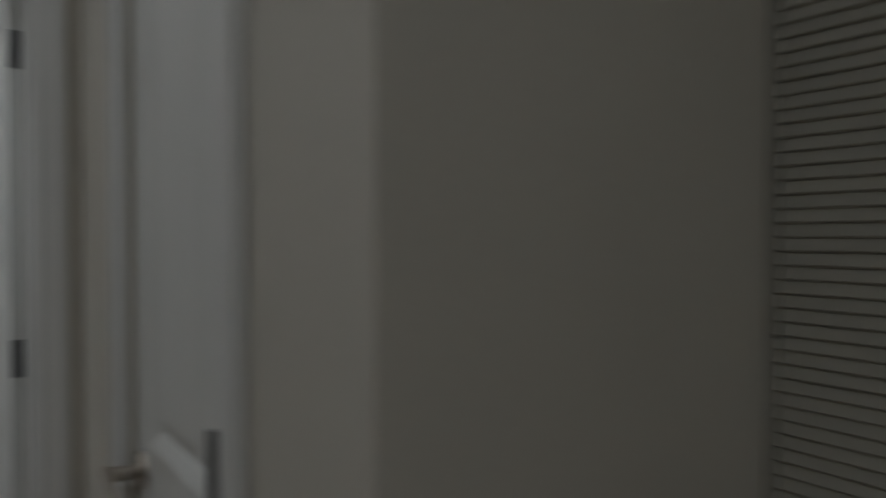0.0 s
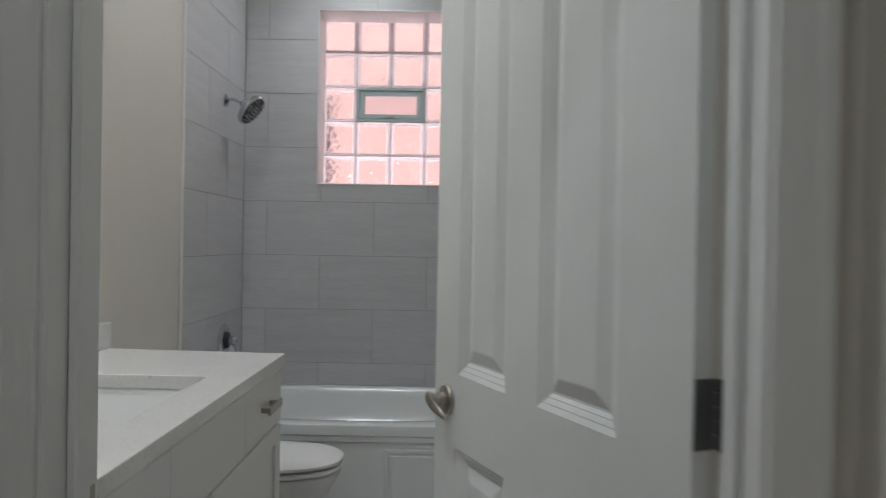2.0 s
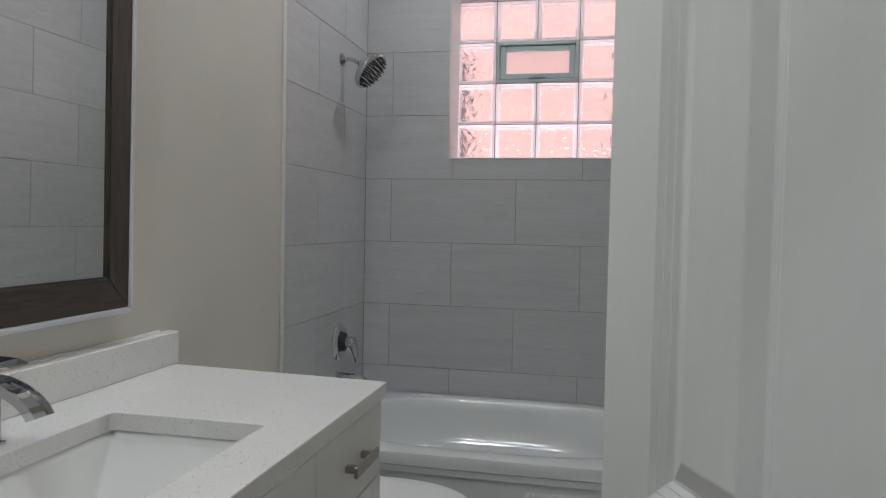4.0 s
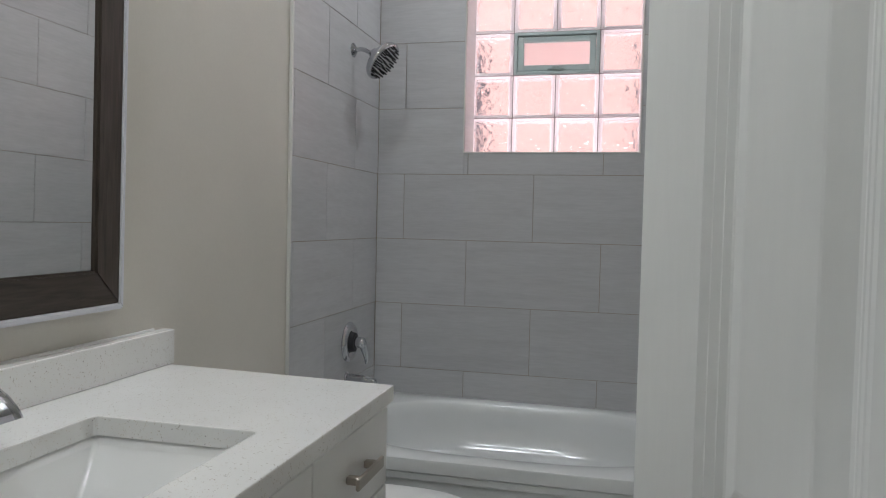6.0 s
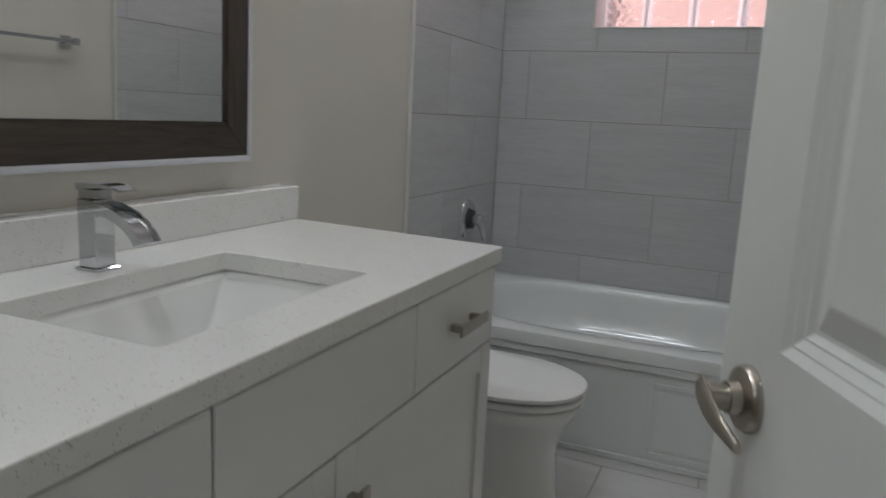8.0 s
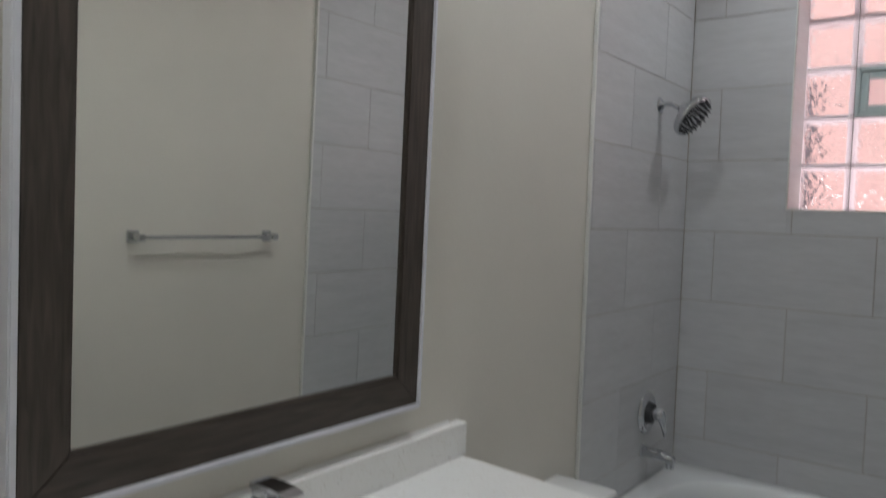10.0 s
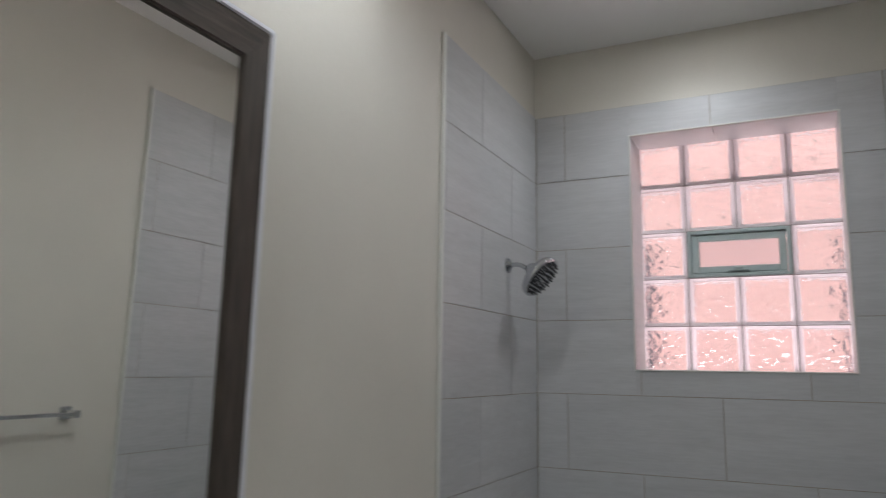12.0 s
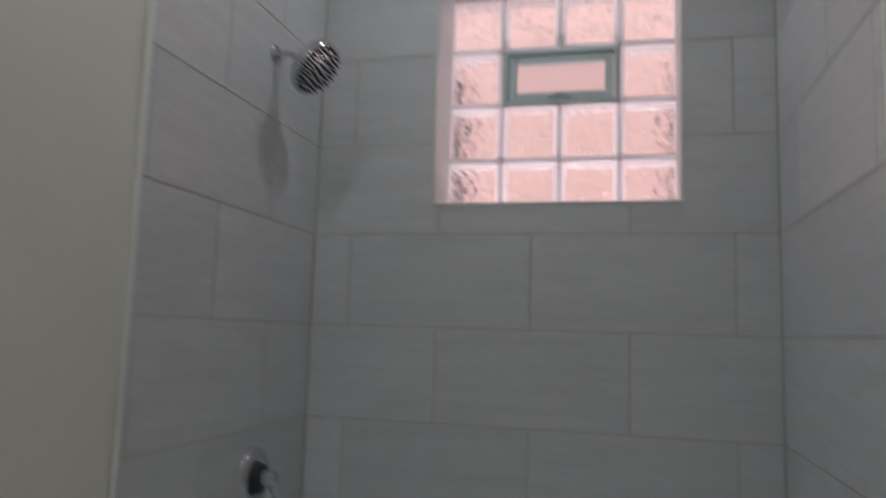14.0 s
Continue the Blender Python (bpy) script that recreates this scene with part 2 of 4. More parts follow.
def thing(name, at, label, category, group="", kind=""):
    ob = new(name)
    ob.matrix_world = Matrix.Translation(at)
    ob.empty_display_size = 0.1
    return tagged(ob, label, category, group, kind)


def solid(name, bm, material, label="", category="", kind="", smooth=False, group=""):
    return tagged(new(name, mesh_from(bm, name, material, smooth)), label, category, group, kind)


# ---- setting: walls, floors, ceilings ----
XL, XR, YB, YF, YH = -0.022, 1.475, 0.010, -3.215, -3.335
WX0, WX1, WZ0, WZ1 = 0.405, 1.187, 1.544, 2.523
# the panel of glass blocks is a little larger than the tiled opening and sits behind it
BX0, BX1, BZ0, BZ1, BY = WX0 - 0.017, WX1 + 0.017, WZ0 - 0.02, WZ1 + 0.02, 0.215
DX0, DX1, DZ1 = 0.705, 1.515, 1.99
HX = 1.60
LY0, LY1 = -4.385, -3.83
RY, CX = -4.72, 2.07


def build_setting():
    wl = solid("wall_left", box(-0.16, XL, -3.215, 0.23, 0, H_CEIL), PAINT, "cream painted wall behind the vanity", "wall", "structure")
    wr = solid("wall_right", box(XR, 1.62, -3.215, 0.23, 0, H_CEIL), PAINT, "cream painted bathroom side wall", "wall", "structure")
    # the inner leaf frames the tiled opening, the outer leaf holds the glass blocks
    bm = bmesh.new()
    for ya, yb, x0, x1, z0, z1 in ((YB, BY - 0.001, WX0 - 0.01, WX1 + 0.01, WZ0 - 0.01, WZ1 + 0.01), (BY - 0.001, BY + 0.07, BX0 - 0.004, BX1 + 0.004, BZ0 - 0.004, BZ1 + 0.004)):
        add_box(bm, XL, XR, ya, yb, 0, z0)
        add_box(bm, XL, XR, ya, yb, z1, H_CEIL)
        add_box(bm, XL, x0, ya, yb, z0, z1)
        add_box(bm, x1, XR, ya, yb, z0, z1)
    wb = solid("wall_back", bm, PAINT, "cream painted wall with a tiled window opening", "wall", "structure")
    bm = box(-0.6, DX0, YH, YF, 0, H_CEIL)
    add_box(bm, DX1, HX, YH, YF, 0, H_CEIL)
    add_box(bm, DX0, DX1, YH, YF, DZ1, H_CEIL)
    solid("wall_front", bm, PAINT, "cream painted wall between hall and bathroom", "wall", "structure")
    fl = solid("floor", box(XL, XR, -3.275, YB, -0.12, -0.006), GROUT, "pale grey tiled bathroom floor", "floor", "structure")
    solid("floor_hall", box(-0.6, 3.4, -6.6, -3.275, -0.12, 0), HALL_FLOOR, "brown wooden hall floor", "floor", "structure")
    solid("ceiling", box(-0.16, 1.62, -3.335, 0.23, H_CEIL, H_CEIL + 0.06), CEIL_PAINT, "white painted bathroom ceiling", "ceiling", "structure")
    solid("ceiling_hall", box(-0.75, 3.5, -6.75, -3.335, H_CEIL, H_CEIL + 0.06), CEIL_PAINT, "white painted hall ceiling", "ceiling", "structure")
    # hall: the closet side wall with its narrow door opening, the return, the louvred closet side
    bm = box(HX, HX + 0.12, LY1, -3.215, 0, H_CEIL)
    add_box(bm, HX, HX + 0.12, RY, LY0, 0, H_CEIL)
    add_box(bm, HX, HX + 0.12, LY0, LY1, DZ1, H_CEIL)
    solid("wall_hall_right", bm, PAINT, "cream painted hall wall beside a narrow door", "wall", "structure")
    solid("wall_hall_return", box(HX + 0.12, CX, RY, RY + 0.12, 0, H_CEIL), PAINT, "plain cream painted wall return in the hall", "wall", "structure")
    bm = box(CX, CX + 0.125, RY, RY + 0.12, 0, H_CEIL)
    add_box(bm, CX, CX + 0.125, -6.6, RY - 1.02, 0, H_CEIL)
    add_box(bm, CX, CX + 0.125, RY - 1.02, RY, 2.1, H_CEIL)
    add_box(bm, CX + 0.475, CX + 0.575, RY - 1.12, RY + 0.12, 0, H_CEIL)
    solid("wall_hall_closet", bm, PAINT, "cream painted wall round a louvred closet", "wall", "structure")
    solid("wall_hall_left", box(-0.75, -0.6, -6.75, -3.215, 0, H_CEIL), PAINT, "cream painted hall wall", "wall", "structure")
    solid("wall_hall_end", box(-0.6, 3.4, -6.75, -6.6, 0, H_CEIL), PAINT, "cream painted hall end wall", "wall", "structure")
    solid("wall_closet_back", box(HX + 0.6, HX + 0.7, RY + 0.12, -3.2, 0, H_CEIL), PAINT, "plain cream closet wall", "wall", "structure")
    return wl, wr, wb, fl


WALL_L, WALL_R, WALL_B, FLOOR = build_setting()


def baseboards():
    def board(x0, x1, y0, y1):
        bm = box(x0, x1, y0, y1, 0, 0.1, 0.004)
        solid("baseboard", bm, TRIM_PAINT, "white painted skirting board", "baseboard", "structure")
    board(XR - 0.014, XR, -3.21, -0.95)
    board(-0.59, 0.6, YH - 0.014, YH)
    board(HX - 0.014, HX, RY, LY0 - 0.065)
    board(HX - 0.012, CX - 0.002, RY - 0.014, RY)


baseboards()


# ---- door frames and doors ----
def casing_profile(bm, x0, x1, y, z0, z1, inner=1):
    """An upright moulded board on a wall that faces -y: a thick outer band that falls in a soft curve to a thin inner edge."""
    w = x1 - x0
    curve = [(0, 0), (0, 0.013), (0.03, 0.017), (0.08, 0.0185), (0.22, 0.019), (0.3, 0.0182), (0.35, 0.0162), (0.4, 0.0148), (0.5, 0.0142),
             (0.64, 0.0132), (0.78, 0.0115), (0.88, 0.0106), (0.95, 0.0102), (0.985, 0.0096), (1, 0.0082), (1, 0)]
    rings = [[(x0 + u * w if inner > 0 else x1 - u * w, y - d, z) for u, d in curve] for z in (z0, z1)]
    tmp = bpy.data.meshes.new("tmp")
    board = loft(rings)
    board.to_mesh(tmp)
    board.free()
    bm.from_mesh(tmp)
    bpy.data.meshes.remove(tmp)



def door_frame(name, x0, x1, label):
    root = thing(name, ((x0 + x1) / 2, YH, 0), label, "door frame", kind="structure")
    root_inv = root.matrix_world.inverted()

    def put(pname, bm, mat, plabel=""):
        bmesh.ops.transform(bm, matrix=root_inv, verts=bm.verts)
        return part(pname, bm, mat, root, plabel)
    put("jamb", box(x0 - 0.0, x0 + 0.018, YH - 0.002, YF + 0.002, 0, DZ1 - 0.018, 0.002), TRIM_PAINT)
    put("jamb", box(x1 - 0.018, x1, YH - 0.002, YF + 0.002, 0, DZ1 - 0.018, 0.002), TRIM_PAINT)
    put("head_jamb", box(x0, x1, YH - 0.002, YF + 0.002, DZ1 - 0.018, DZ1, 0.002), TRIM_PAINT)
    put("door_stop", box(x0 + 0.018, x0 + 0.03, YF - 0.075, YF - 0.04, 0, DZ1 - 0.018, 0.002), TRIM_PAINT)
    put("door_stop", box(x1 - 0.03, x1 - 0.018, YF - 0.075, YF - 0.04, 0, DZ1 - 0.018, 0.002), TRIM_PAINT)
    for lo, hi, inner in ((x0 - 0.04, x0 + 0.012, 1), (x1 - 0.012, x1 + 0.052, -1)):
        bm = bmesh.new()
        casing_profile(bm, lo, hi, YH - 0.002, 0, DZ1 + 0.07, inner=inner)
        put("casing", bm, TRIM_PAINT)
    bm = bmesh.new()
    for a, b, d in ((0, 0.012, 0.012), (0.012, 0.045, 0.016), (0.045, 0.058, 0.024), (0.058, 0.085, 0.02)):
        add_box(bm, x0 + 0.012, x1 - 0.012, YH - 0.002 - d, YH - 0.002, DZ1 - 0.015 + a, DZ1 - 0.015 + b, 0.003)
    put("head_casing", bm, TRIM_PAINT)
    for lo, hi in ((x0 - 0.06, x0 + 0.012), (x1 - 0.012, XR + 0.0)):
        if hi - lo > 0.02:
            put("inner_casing", box(lo, hi, YF + 0.002, YF + 0.016, 0, DZ1 + 0.06, 0.004), TRIM_PAINT)
    put("strike_plate", box(x0 + 0.017, x0 + 0.0195, YF - 0.032, YF - 0.006, 0.84, 0.91, 0.001), NICKEL, "satin nickel strike plate")
    return root


door_frame("door_frame", DX0, DX1, "white moulded casing round the open bathroom door")


def panel_sections(width, stile, mullion):
    pw = (width - 2 * stile - mullion) / 2
    return (stile, stile + pw), (stile + pw + mullion, width - stile)


def door_leaf(width, height, thick, columns, rows):
    """A moulded panel door in its own axes: x from the hinge edge, y through its thickness, z up. Sunk panels with bevelled rims on both faces."""
    bm = bmesh.new()
    xs = sorted({0.0, width, *(v for c in columns for v in c)})
    zs = sorted({0.0, height, *(v for r in rows for v in r)})
    for side, y in ((-1, 0.0), (1, thick)):
        for xa, xb in zip(xs, xs[1:]):
            for za, zb in zip(zs, zs[1:]):
                sunk = (xa, xb) in columns and (za, zb) in rows
                steps = [(0.0, 0.0)]
                if sunk:
                    steps = [(0.0, 0.0), (0.009, 0.0045), (0.011, 0.0045), (0.019, 0.009), (0.021, 0.009), (0.027, 0.013), (0.031, 0.0132), (0.055, 0.005), (0.058, 0.0045)]
                loops = []
                for inset, depth in steps:
                    yy = y + depth * (1 if side < 0 else -1)
                    loops.append([bm.verts.new((xx, yy, zz)) for xx, zz in ((xa + inset, za + inset), (xb - inset, za + inset), (xb - inset, zb - inset), (xa + inset, zb - inset))])
                for a, b in zip(loops, loops[1:]):
                    for i in range(4):
                        bm.faces.new((a[i], a[(i + 1) % 4], b[(i + 1) % 4], b[i]))
                bm.faces.new(loops[-1])
    edge = [(0, 0), (width, 0), (width, height), (0, height)]
    for i in range(4):
        (xa, za), (xb, zb) = edge[i], edge[(i + 1) % 4]
        bm.faces.new([bm.verts.new(p) for p in ((xa, 0, za), (xb, 0, zb), (xb, thick, zb), (xa, thick, za))])
    bmesh.ops.remove_doubles(bm, verts=bm.verts, dist=0.0004)
    bmesh.ops.recalc_face_normals(bm, faces=bm.faces)
    return bm


def lever_set(parent, x, y, z, out, swing):
    """A round rose with a stubby neck and a tapering drop lever. out: -1 or 1 along y; swing: which way the lever lies along x."""
    turn = pose(x, y, z, 90 * out * -1, 0, 0) if out > 0 else pose(x, y, z, 90, 0, 0)
    rose = part("rose", lathe([(0.0325, 0), (0.033, 0.004), (0.030, 0.009), (0.018, 0.012)], 32, turn), NICKEL, parent, "satin nickel rose", True)
    part("neck", lathe([(0.0165, 0.01), (0.0155, 0.022), (0.0125, 0.0225), (0.0125, 0.03), (0.0145, 0.034), (0.0145, 0.042), (0.011, 0.045)], 24, turn), NICKEL, parent, "", True)
    rings = []
    for s in range(10):
        t = s / 9
        cx, cz = x + swing * (-0.014 + 0.074 * t), z + 0.004 - 0.01 * t * t - 0.018 * t
        cy = y + out * (0.041 + 0.006 * math.sin(math.pi * t) - 0.008 * t)
        hy, hz = 0.006 - 0.002 * t, 0.0145 - 0.0095 * t * t
        rings.append([(cx, cy + hy * math.cos(a), cz + hz * math.sin(a)) for a in [2 * math.pi * k / 14 for k in range(14)]])
    part("lever", loft(rings), NICKEL, parent, "tapering satin nickel lever", True)


def hinge(parent, z, at_x, at_y, w=0.034, h=0.089, both=True):
    """A butt hinge: two rounded leaves and a knuckle of five barrels."""
    bm = box(at_x - 0.0015, at_x + 0.0015, at_y - w, at_y, z - h / 2, z + h / 2, 0.0012)
    part("hinge_leaf", bm, DARK_METAL, parent, "dark metal hinge leaf")
    bm = bmesh.new()
    for k in range(5):
        z0 = z - h / 2 + k * h / 5
        b2 = lathe([(0.0062, z0 + 0.0006), (0.0066, z0 + 0.002), (0.0066, z0 + h / 5 - 0.002), (0.0062, z0 + h / 5 - 0.0006)], 14, Matrix.Translation((at_x, at_y + 0.006, 0)))
        tmp = bpy.data.meshes.new("tmp")
        b2.to_mesh(tmp)
        b2.free()
        bm.from_mesh(tmp)
        bpy.data.meshes.remove(tmp)
    part("hinge_knuckle", bm, DARK_METAL, parent, "dark metal hinge knuckle", True)


DOOR_TURN = 24.4


def bathroom_door():
    root = tagged(new("bathroom_door"), "white six-panel door standing half open into the bathroom", "door", kind="structure")
    width, height, thick = 0.79, 1.945, 0.035
    # local x runs from the hinge to the free edge; local y=0 is the hall face
    root.matrix_world = pose(1.492, -3.212, 0.01, 0, 0, 90 + DOOR_TURN)
    cols = ((0.148, 0.363), (0.472, 0.675))
    rows = ((0.22, 0.78), (0.934, 1.835))
    leaf = part("leaf", door_leaf(width, height, thick, cols, rows), DOOR_PAINT, root)
    lever_set(root, width - 0.068, thick, 0.873, 1, -1)
    lever_set(root, width - 0.068, 0.0, 0.873, -1, -1)
    part("latch_plate", box(width - 0.0005, width + 0.0012, 0.006, 0.029, 0.837, 0.893, 0.0005), NICKEL, root, "satin nickel latch plate")
    for z in (0.19, 1.0, 1.725):
        part("hinge_leaf", box(-0.0022, -0.0002, 0.002, 0.033, z - 0.0445, z + 0.0445, 0.001), DARK_METAL, root, "dark metal hinge leaf")
    return root


BATH_DOOR = bathroom_door()


def frame_hinges():
    for z in (0.20, 1.01, 1.735):
        h = thing("door_hinge", (1.497, -3.214, z), "dark metal butt hinge on the white jamb", "hinge", "hinges of the bathroom door")
        bm = box(-0.0035, -0.0003, -0.05, -0.004, -0.0445, 0.0445, 0.0012)
        part("jamb_leaf", bm, DARK_METAL, h)
        for k in range(5):
            z0 = -0.0445 + k * 0.0178
            part("barrel", lathe([(0.0058, z0 + 0.0006), (0.0064, z0 + 0.002), (0.0064, z0 + 0.0158), (0.0058, z0 + 0.0172)], 14, Matrix.Translation((-0.004, 0.0035, 0))), DARK_METAL, h, "", True)


frame_hinges()


def linen_door():
    """The narrow closed door in the hall wall, hinged at the end nearer to the hall's closet."""
    y0, y1 = LY0, LY1
    root = thing("linen_closet_door", (HX, y0, 0), "white narrow two-panel closet door, closed, with nickel lever", "door", kind="structure")
    w = y1 - y0
    bm = door_leaf(w - 0.01, 1.965, 0.035, ((0.13, w - 0.115),), ((0.22, 0.83), (0.945, 1.83)))
    bmesh.ops.transform(bm, matrix=pose(0.047, 0.005, 0.01, 0, 0, 90), verts=bm.verts)
    part("leaf", bm, DOOR_PAINT, root)
    for lo, hi in ((-0.062, 0.004), (w - 0.004, w + 0.062)):
        bm = box(-0.014, 0, lo, hi, 0, 2.05, 0.004)
        add_box(bm, -0.02, -0.012, lo if lo < 0 else hi - 0.02, lo + 0.02 if lo < 0 else hi, 0, 2.05, 0.003)
        part("casing", bm, TRIM_PAINT, root)
    part("head_casing", box(-0.014, 0, 0.004, w - 0.004, 1.985, 2.05, 0.004), TRIM_PAINT, root)
    turn = pose(0.012, w - 0.055, 0.9, 0, -90, 0)
    part("rose", lathe([(0.0325, 0), (0.033, 0.004), (0.030, 0.009), (0.013, 0.012), (0.012, 0.04), (0.015, 0.056), (0.01, 0.06)], 32, turn), NICKEL, root, "satin nickel rose", True)
    rings = []
    for s in range(10):
        t = s / 9
        rings.append([(-0.045 + (0.008 - 0.003 * t) * math.cos(a), w - 0.055 + 0.012 - 0.1 * t, 0.9 - 0.05 * t * t + (0.016 - 0.009 * t) * math.sin(a)) for a in [2 * math.pi * k / 14 for k in range(14)]])
    part("lever", loft(rings), NICKEL, root, "tapering satin nickel lever", True)
    for z in (0.22, 1.035, 1.76):
        part("hinge", lathe([(0.0075, z - 0.045), (0.008, z - 0.043), (0.008, z + 0.043), (0.0075, z + 0.045)], 14, Matrix.Translation((-0.014, 0.014, 0))), DARK_METAL, root, "dark metal hinge knuckle", True)
        part("hinge_leaf", box(0.006, 0.0085, 0.003, 0.03, z - 0.044, z + 0.044, 0.001), DARK_METAL, root, "dark metal hinge leaf")


linen_door()


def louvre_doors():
    root = thing("louvred_closet_door", (CX + 0.03, RY - 0.002, 0), "cream louvred bifold closet door, paint darkened for the dim hall", "door", kind="structure")
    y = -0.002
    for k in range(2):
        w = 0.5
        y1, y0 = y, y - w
        part("stile", box(0, 0.03, y1 - 0.004, y1, 0.02, 2.08, 0.001), LOUVRE_DIMMED, root)
        part("stile", box(0, 0.03, y0, y0 + 0.035, 0.02, 2.08, 0.002), LOUVRE_DIMMED, root)
        part("rail", box(0, 0.03, y0 + 0.035, y1 - 0.012, 0.02, 0.14, 0.002), LOUVRE_DIMMED, root)
        part("rail", box(0, 0.03, y0 + 0.035, y1 - 0.012, 2.0, 2.08, 0.002), LOUVRE_DIMMED, root)
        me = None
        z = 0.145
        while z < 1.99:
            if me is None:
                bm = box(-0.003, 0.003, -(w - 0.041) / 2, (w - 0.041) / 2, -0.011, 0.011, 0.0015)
                me = mesh_from(bm, "slat", LOUVRE_DIMMED)
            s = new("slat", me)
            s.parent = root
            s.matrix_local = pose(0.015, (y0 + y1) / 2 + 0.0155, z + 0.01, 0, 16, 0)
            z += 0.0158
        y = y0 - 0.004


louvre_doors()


# ---- window of glass blocks, and what lies outside ----
def window():
    root = thing("window_1", ((BX0 + BX1) / 2, BY, BZ0), "glass block window with a small hopper vent", "window", kind="structure")
    inv = root.matrix_world.inverted()
    yf, yb = BY, BY + 0.08
    pw, ph = (BX1 - BX0) / 4, (BZ1 - BZ0) / 5
    j = 0.0019

    def joint(xa, xb, za, zb):
        """A mortar bar: dark recessed face, pale mortar behind to brighten the panes."""
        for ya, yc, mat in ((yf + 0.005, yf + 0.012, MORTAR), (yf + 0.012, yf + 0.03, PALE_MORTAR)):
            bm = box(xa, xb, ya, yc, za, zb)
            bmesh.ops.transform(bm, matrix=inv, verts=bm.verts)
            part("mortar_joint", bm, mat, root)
    for i in range(5):
        x = BX0 + i * pw
        for za, zb in (((BZ0 - 0.006, BZ1 + 0.006),) if i != 2 else ((BZ0 - 0.006, BZ0 + 2 * ph + j), (BZ0 + 3 * ph - j, BZ1 + 0.006))):
            joint(max(x - j, BX0 - 0.006), min(x + j, BX1 + 0.006), za, zb)
    for k in range(6):
        z = BZ0 + k * ph
        for i in range(4):
            joint(BX0 + i * pw + j, BX0 + (i + 1) * pw - j, max(z - j, BZ0 - 0.006), min(z + j, BZ1 + 0.006))
    hw, hh, e = pw / 2 - j, ph / 2 - j, 0.0135
    # the clear raised rim of a block, and its rippled face
    bm = bmesh.new()
    for ya, yb2 in ((0.0, 0.012), (0.068, 0.08)):
        add_box(bm, -hw, -hw + e, ya, yb2, -hh, hh, 0.003)
        add_box(bm, hw - e, hw, ya, yb2, -hh, hh, 0.003)
        add_box(bm, -hw + e, hw - e, ya, yb2, -hh, -hh + e, 0.003)
        add_box(bm, -hw + e, hw - e, ya, yb2, hh - e, hh, 0.003)
    rim = mesh_from(bm, "rim", BLOCK_EDGE)
    # added white strips where rim meets pane, for light refracted there; a little uneven
    bm = bmesh.new()
    rnd = random.Random(8)
    for sx in (-1, 1):
        ring_pts = [(sx * (hw - e - 0.0008 - 0.0022 * rnd.random()), 0.0035, -hh + e + (2 * (hh - e)) * k / 12) for k in range(13)]
        add = tube(ring_pts, [0.0018 + 0.002 * rnd.random() for _ in ring_pts], 6)
        tmp = bpy.data.meshes.new("tmp")
        add.to_mesh(tmp)
        add.free()
        bm.from_mesh(tmp)
        bpy.data.meshes.remove(tmp)
    glint_strip = mesh_from(bm, "glint_strip", BLOCK_GLINT, True)
    faces = []
    for v in range(4):
        bm = bmesh.new()
        n = 28
        rnd = random.Random(v)
        ox = rnd.uniform(0, 50)
        front, back = [], []
        for side, store in ((0, front), (1, back)):
            for a in range(n + 1):
                for b in range(n + 1):
                    x = (-hw + e) + (2 * (hw - e)) * a / n
                    z = (-hh + e) + (2 * (hh - e)) * b / n
                    q = noise.noise(Vector((x * 45 + ox, z * 50, side * 9))) + 0.6 * noise.noise(Vector((x * 95 + ox, z * 95, 3 + side)))
                    edge = min(a, b, n - a, n - b) / 3
                    y = 0.006 + 0.0068 * q * min(1, edge) if side == 0 else 0.018
                    store.append(bm.verts.new((x, y, z)))
        for g, flip in ((front, False), (back, True)):
            for a in range(n):
                for b in range(n):
                    q4 = [g[a * (n + 1) + b], g[(a + 1) * (n + 1) + b], g[(a + 1) * (n + 1) + b + 1], g[a * (n + 1) + b + 1]]
                    bm.faces.new(q4[::-1] if flip else q4)
        for s in range(n):
            for a, b in (((0, s), (0, s + 1)), ((n, s + 1), (n, s)), ((s + 1, 0), (s, 0)), ((s, n), (s + 1, n))):
                i0, i1 = a[0] * (n + 1) + a[1], b[0] * (n + 1) + b[1]
                bm.faces.new((front[i0], front[i1], back[i1], back[i0]))
        bmesh.ops.recalc_face_normals(bm, faces=bm.faces)
        me = mesh_from(bm, "face", BLOCK_GLASS, True)
        faces.append(me)
    for i in range(4):
        for k in range(5):
            if k == 2 and i in (1, 2):
                continue
            base = inv @ Vector((BX0 + (i + 0.5) * pw, yf, BZ0 + (k + 0.5) * ph))
            r = new("glass_block", rim)
            r.parent = root
            r.matrix_local = Matrix.Translation(base)
            r.visible_shadow = False
            sh = new("bright_shoulder", glint_strip)
            sh.parent = r
            sh.visible_shadow = False
            if (i + k) % 2:
                sh.matrix_local = pose(0, 0, 0, 180, 0, 0) @ Matrix.Translation((0, -0.007, 0))
            f = new("rippled_pane", faces[(i * 3 + k * 2) % 4])
            f.parent = r
            f.visible_shadow = False
            f2 = new("rippled_pane", faces[(i + k * 3 + 1) % 4])
            f2.parent = r
            f2.matrix_local = pose(0, 0.08, 0, 0, 0, 180)
            f2.visible_shadow = False
    # hopper vent
    vx0, vx1, vz0, vz1 = BX0 + pw + j, BX0 + 3 * pw - j, BZ0 + 2 * ph + j, BZ0 + 3 * ph - j
    vent = new("hopper_vent")
    vent.parent = root
    vent.matrix_local = Matrix.Translation(inv @ Vector(((vx0 + vx1) / 2, yf, (vz0 + vz1) / 2)))
    vent["label"] = "grey-green framed hopper vent"
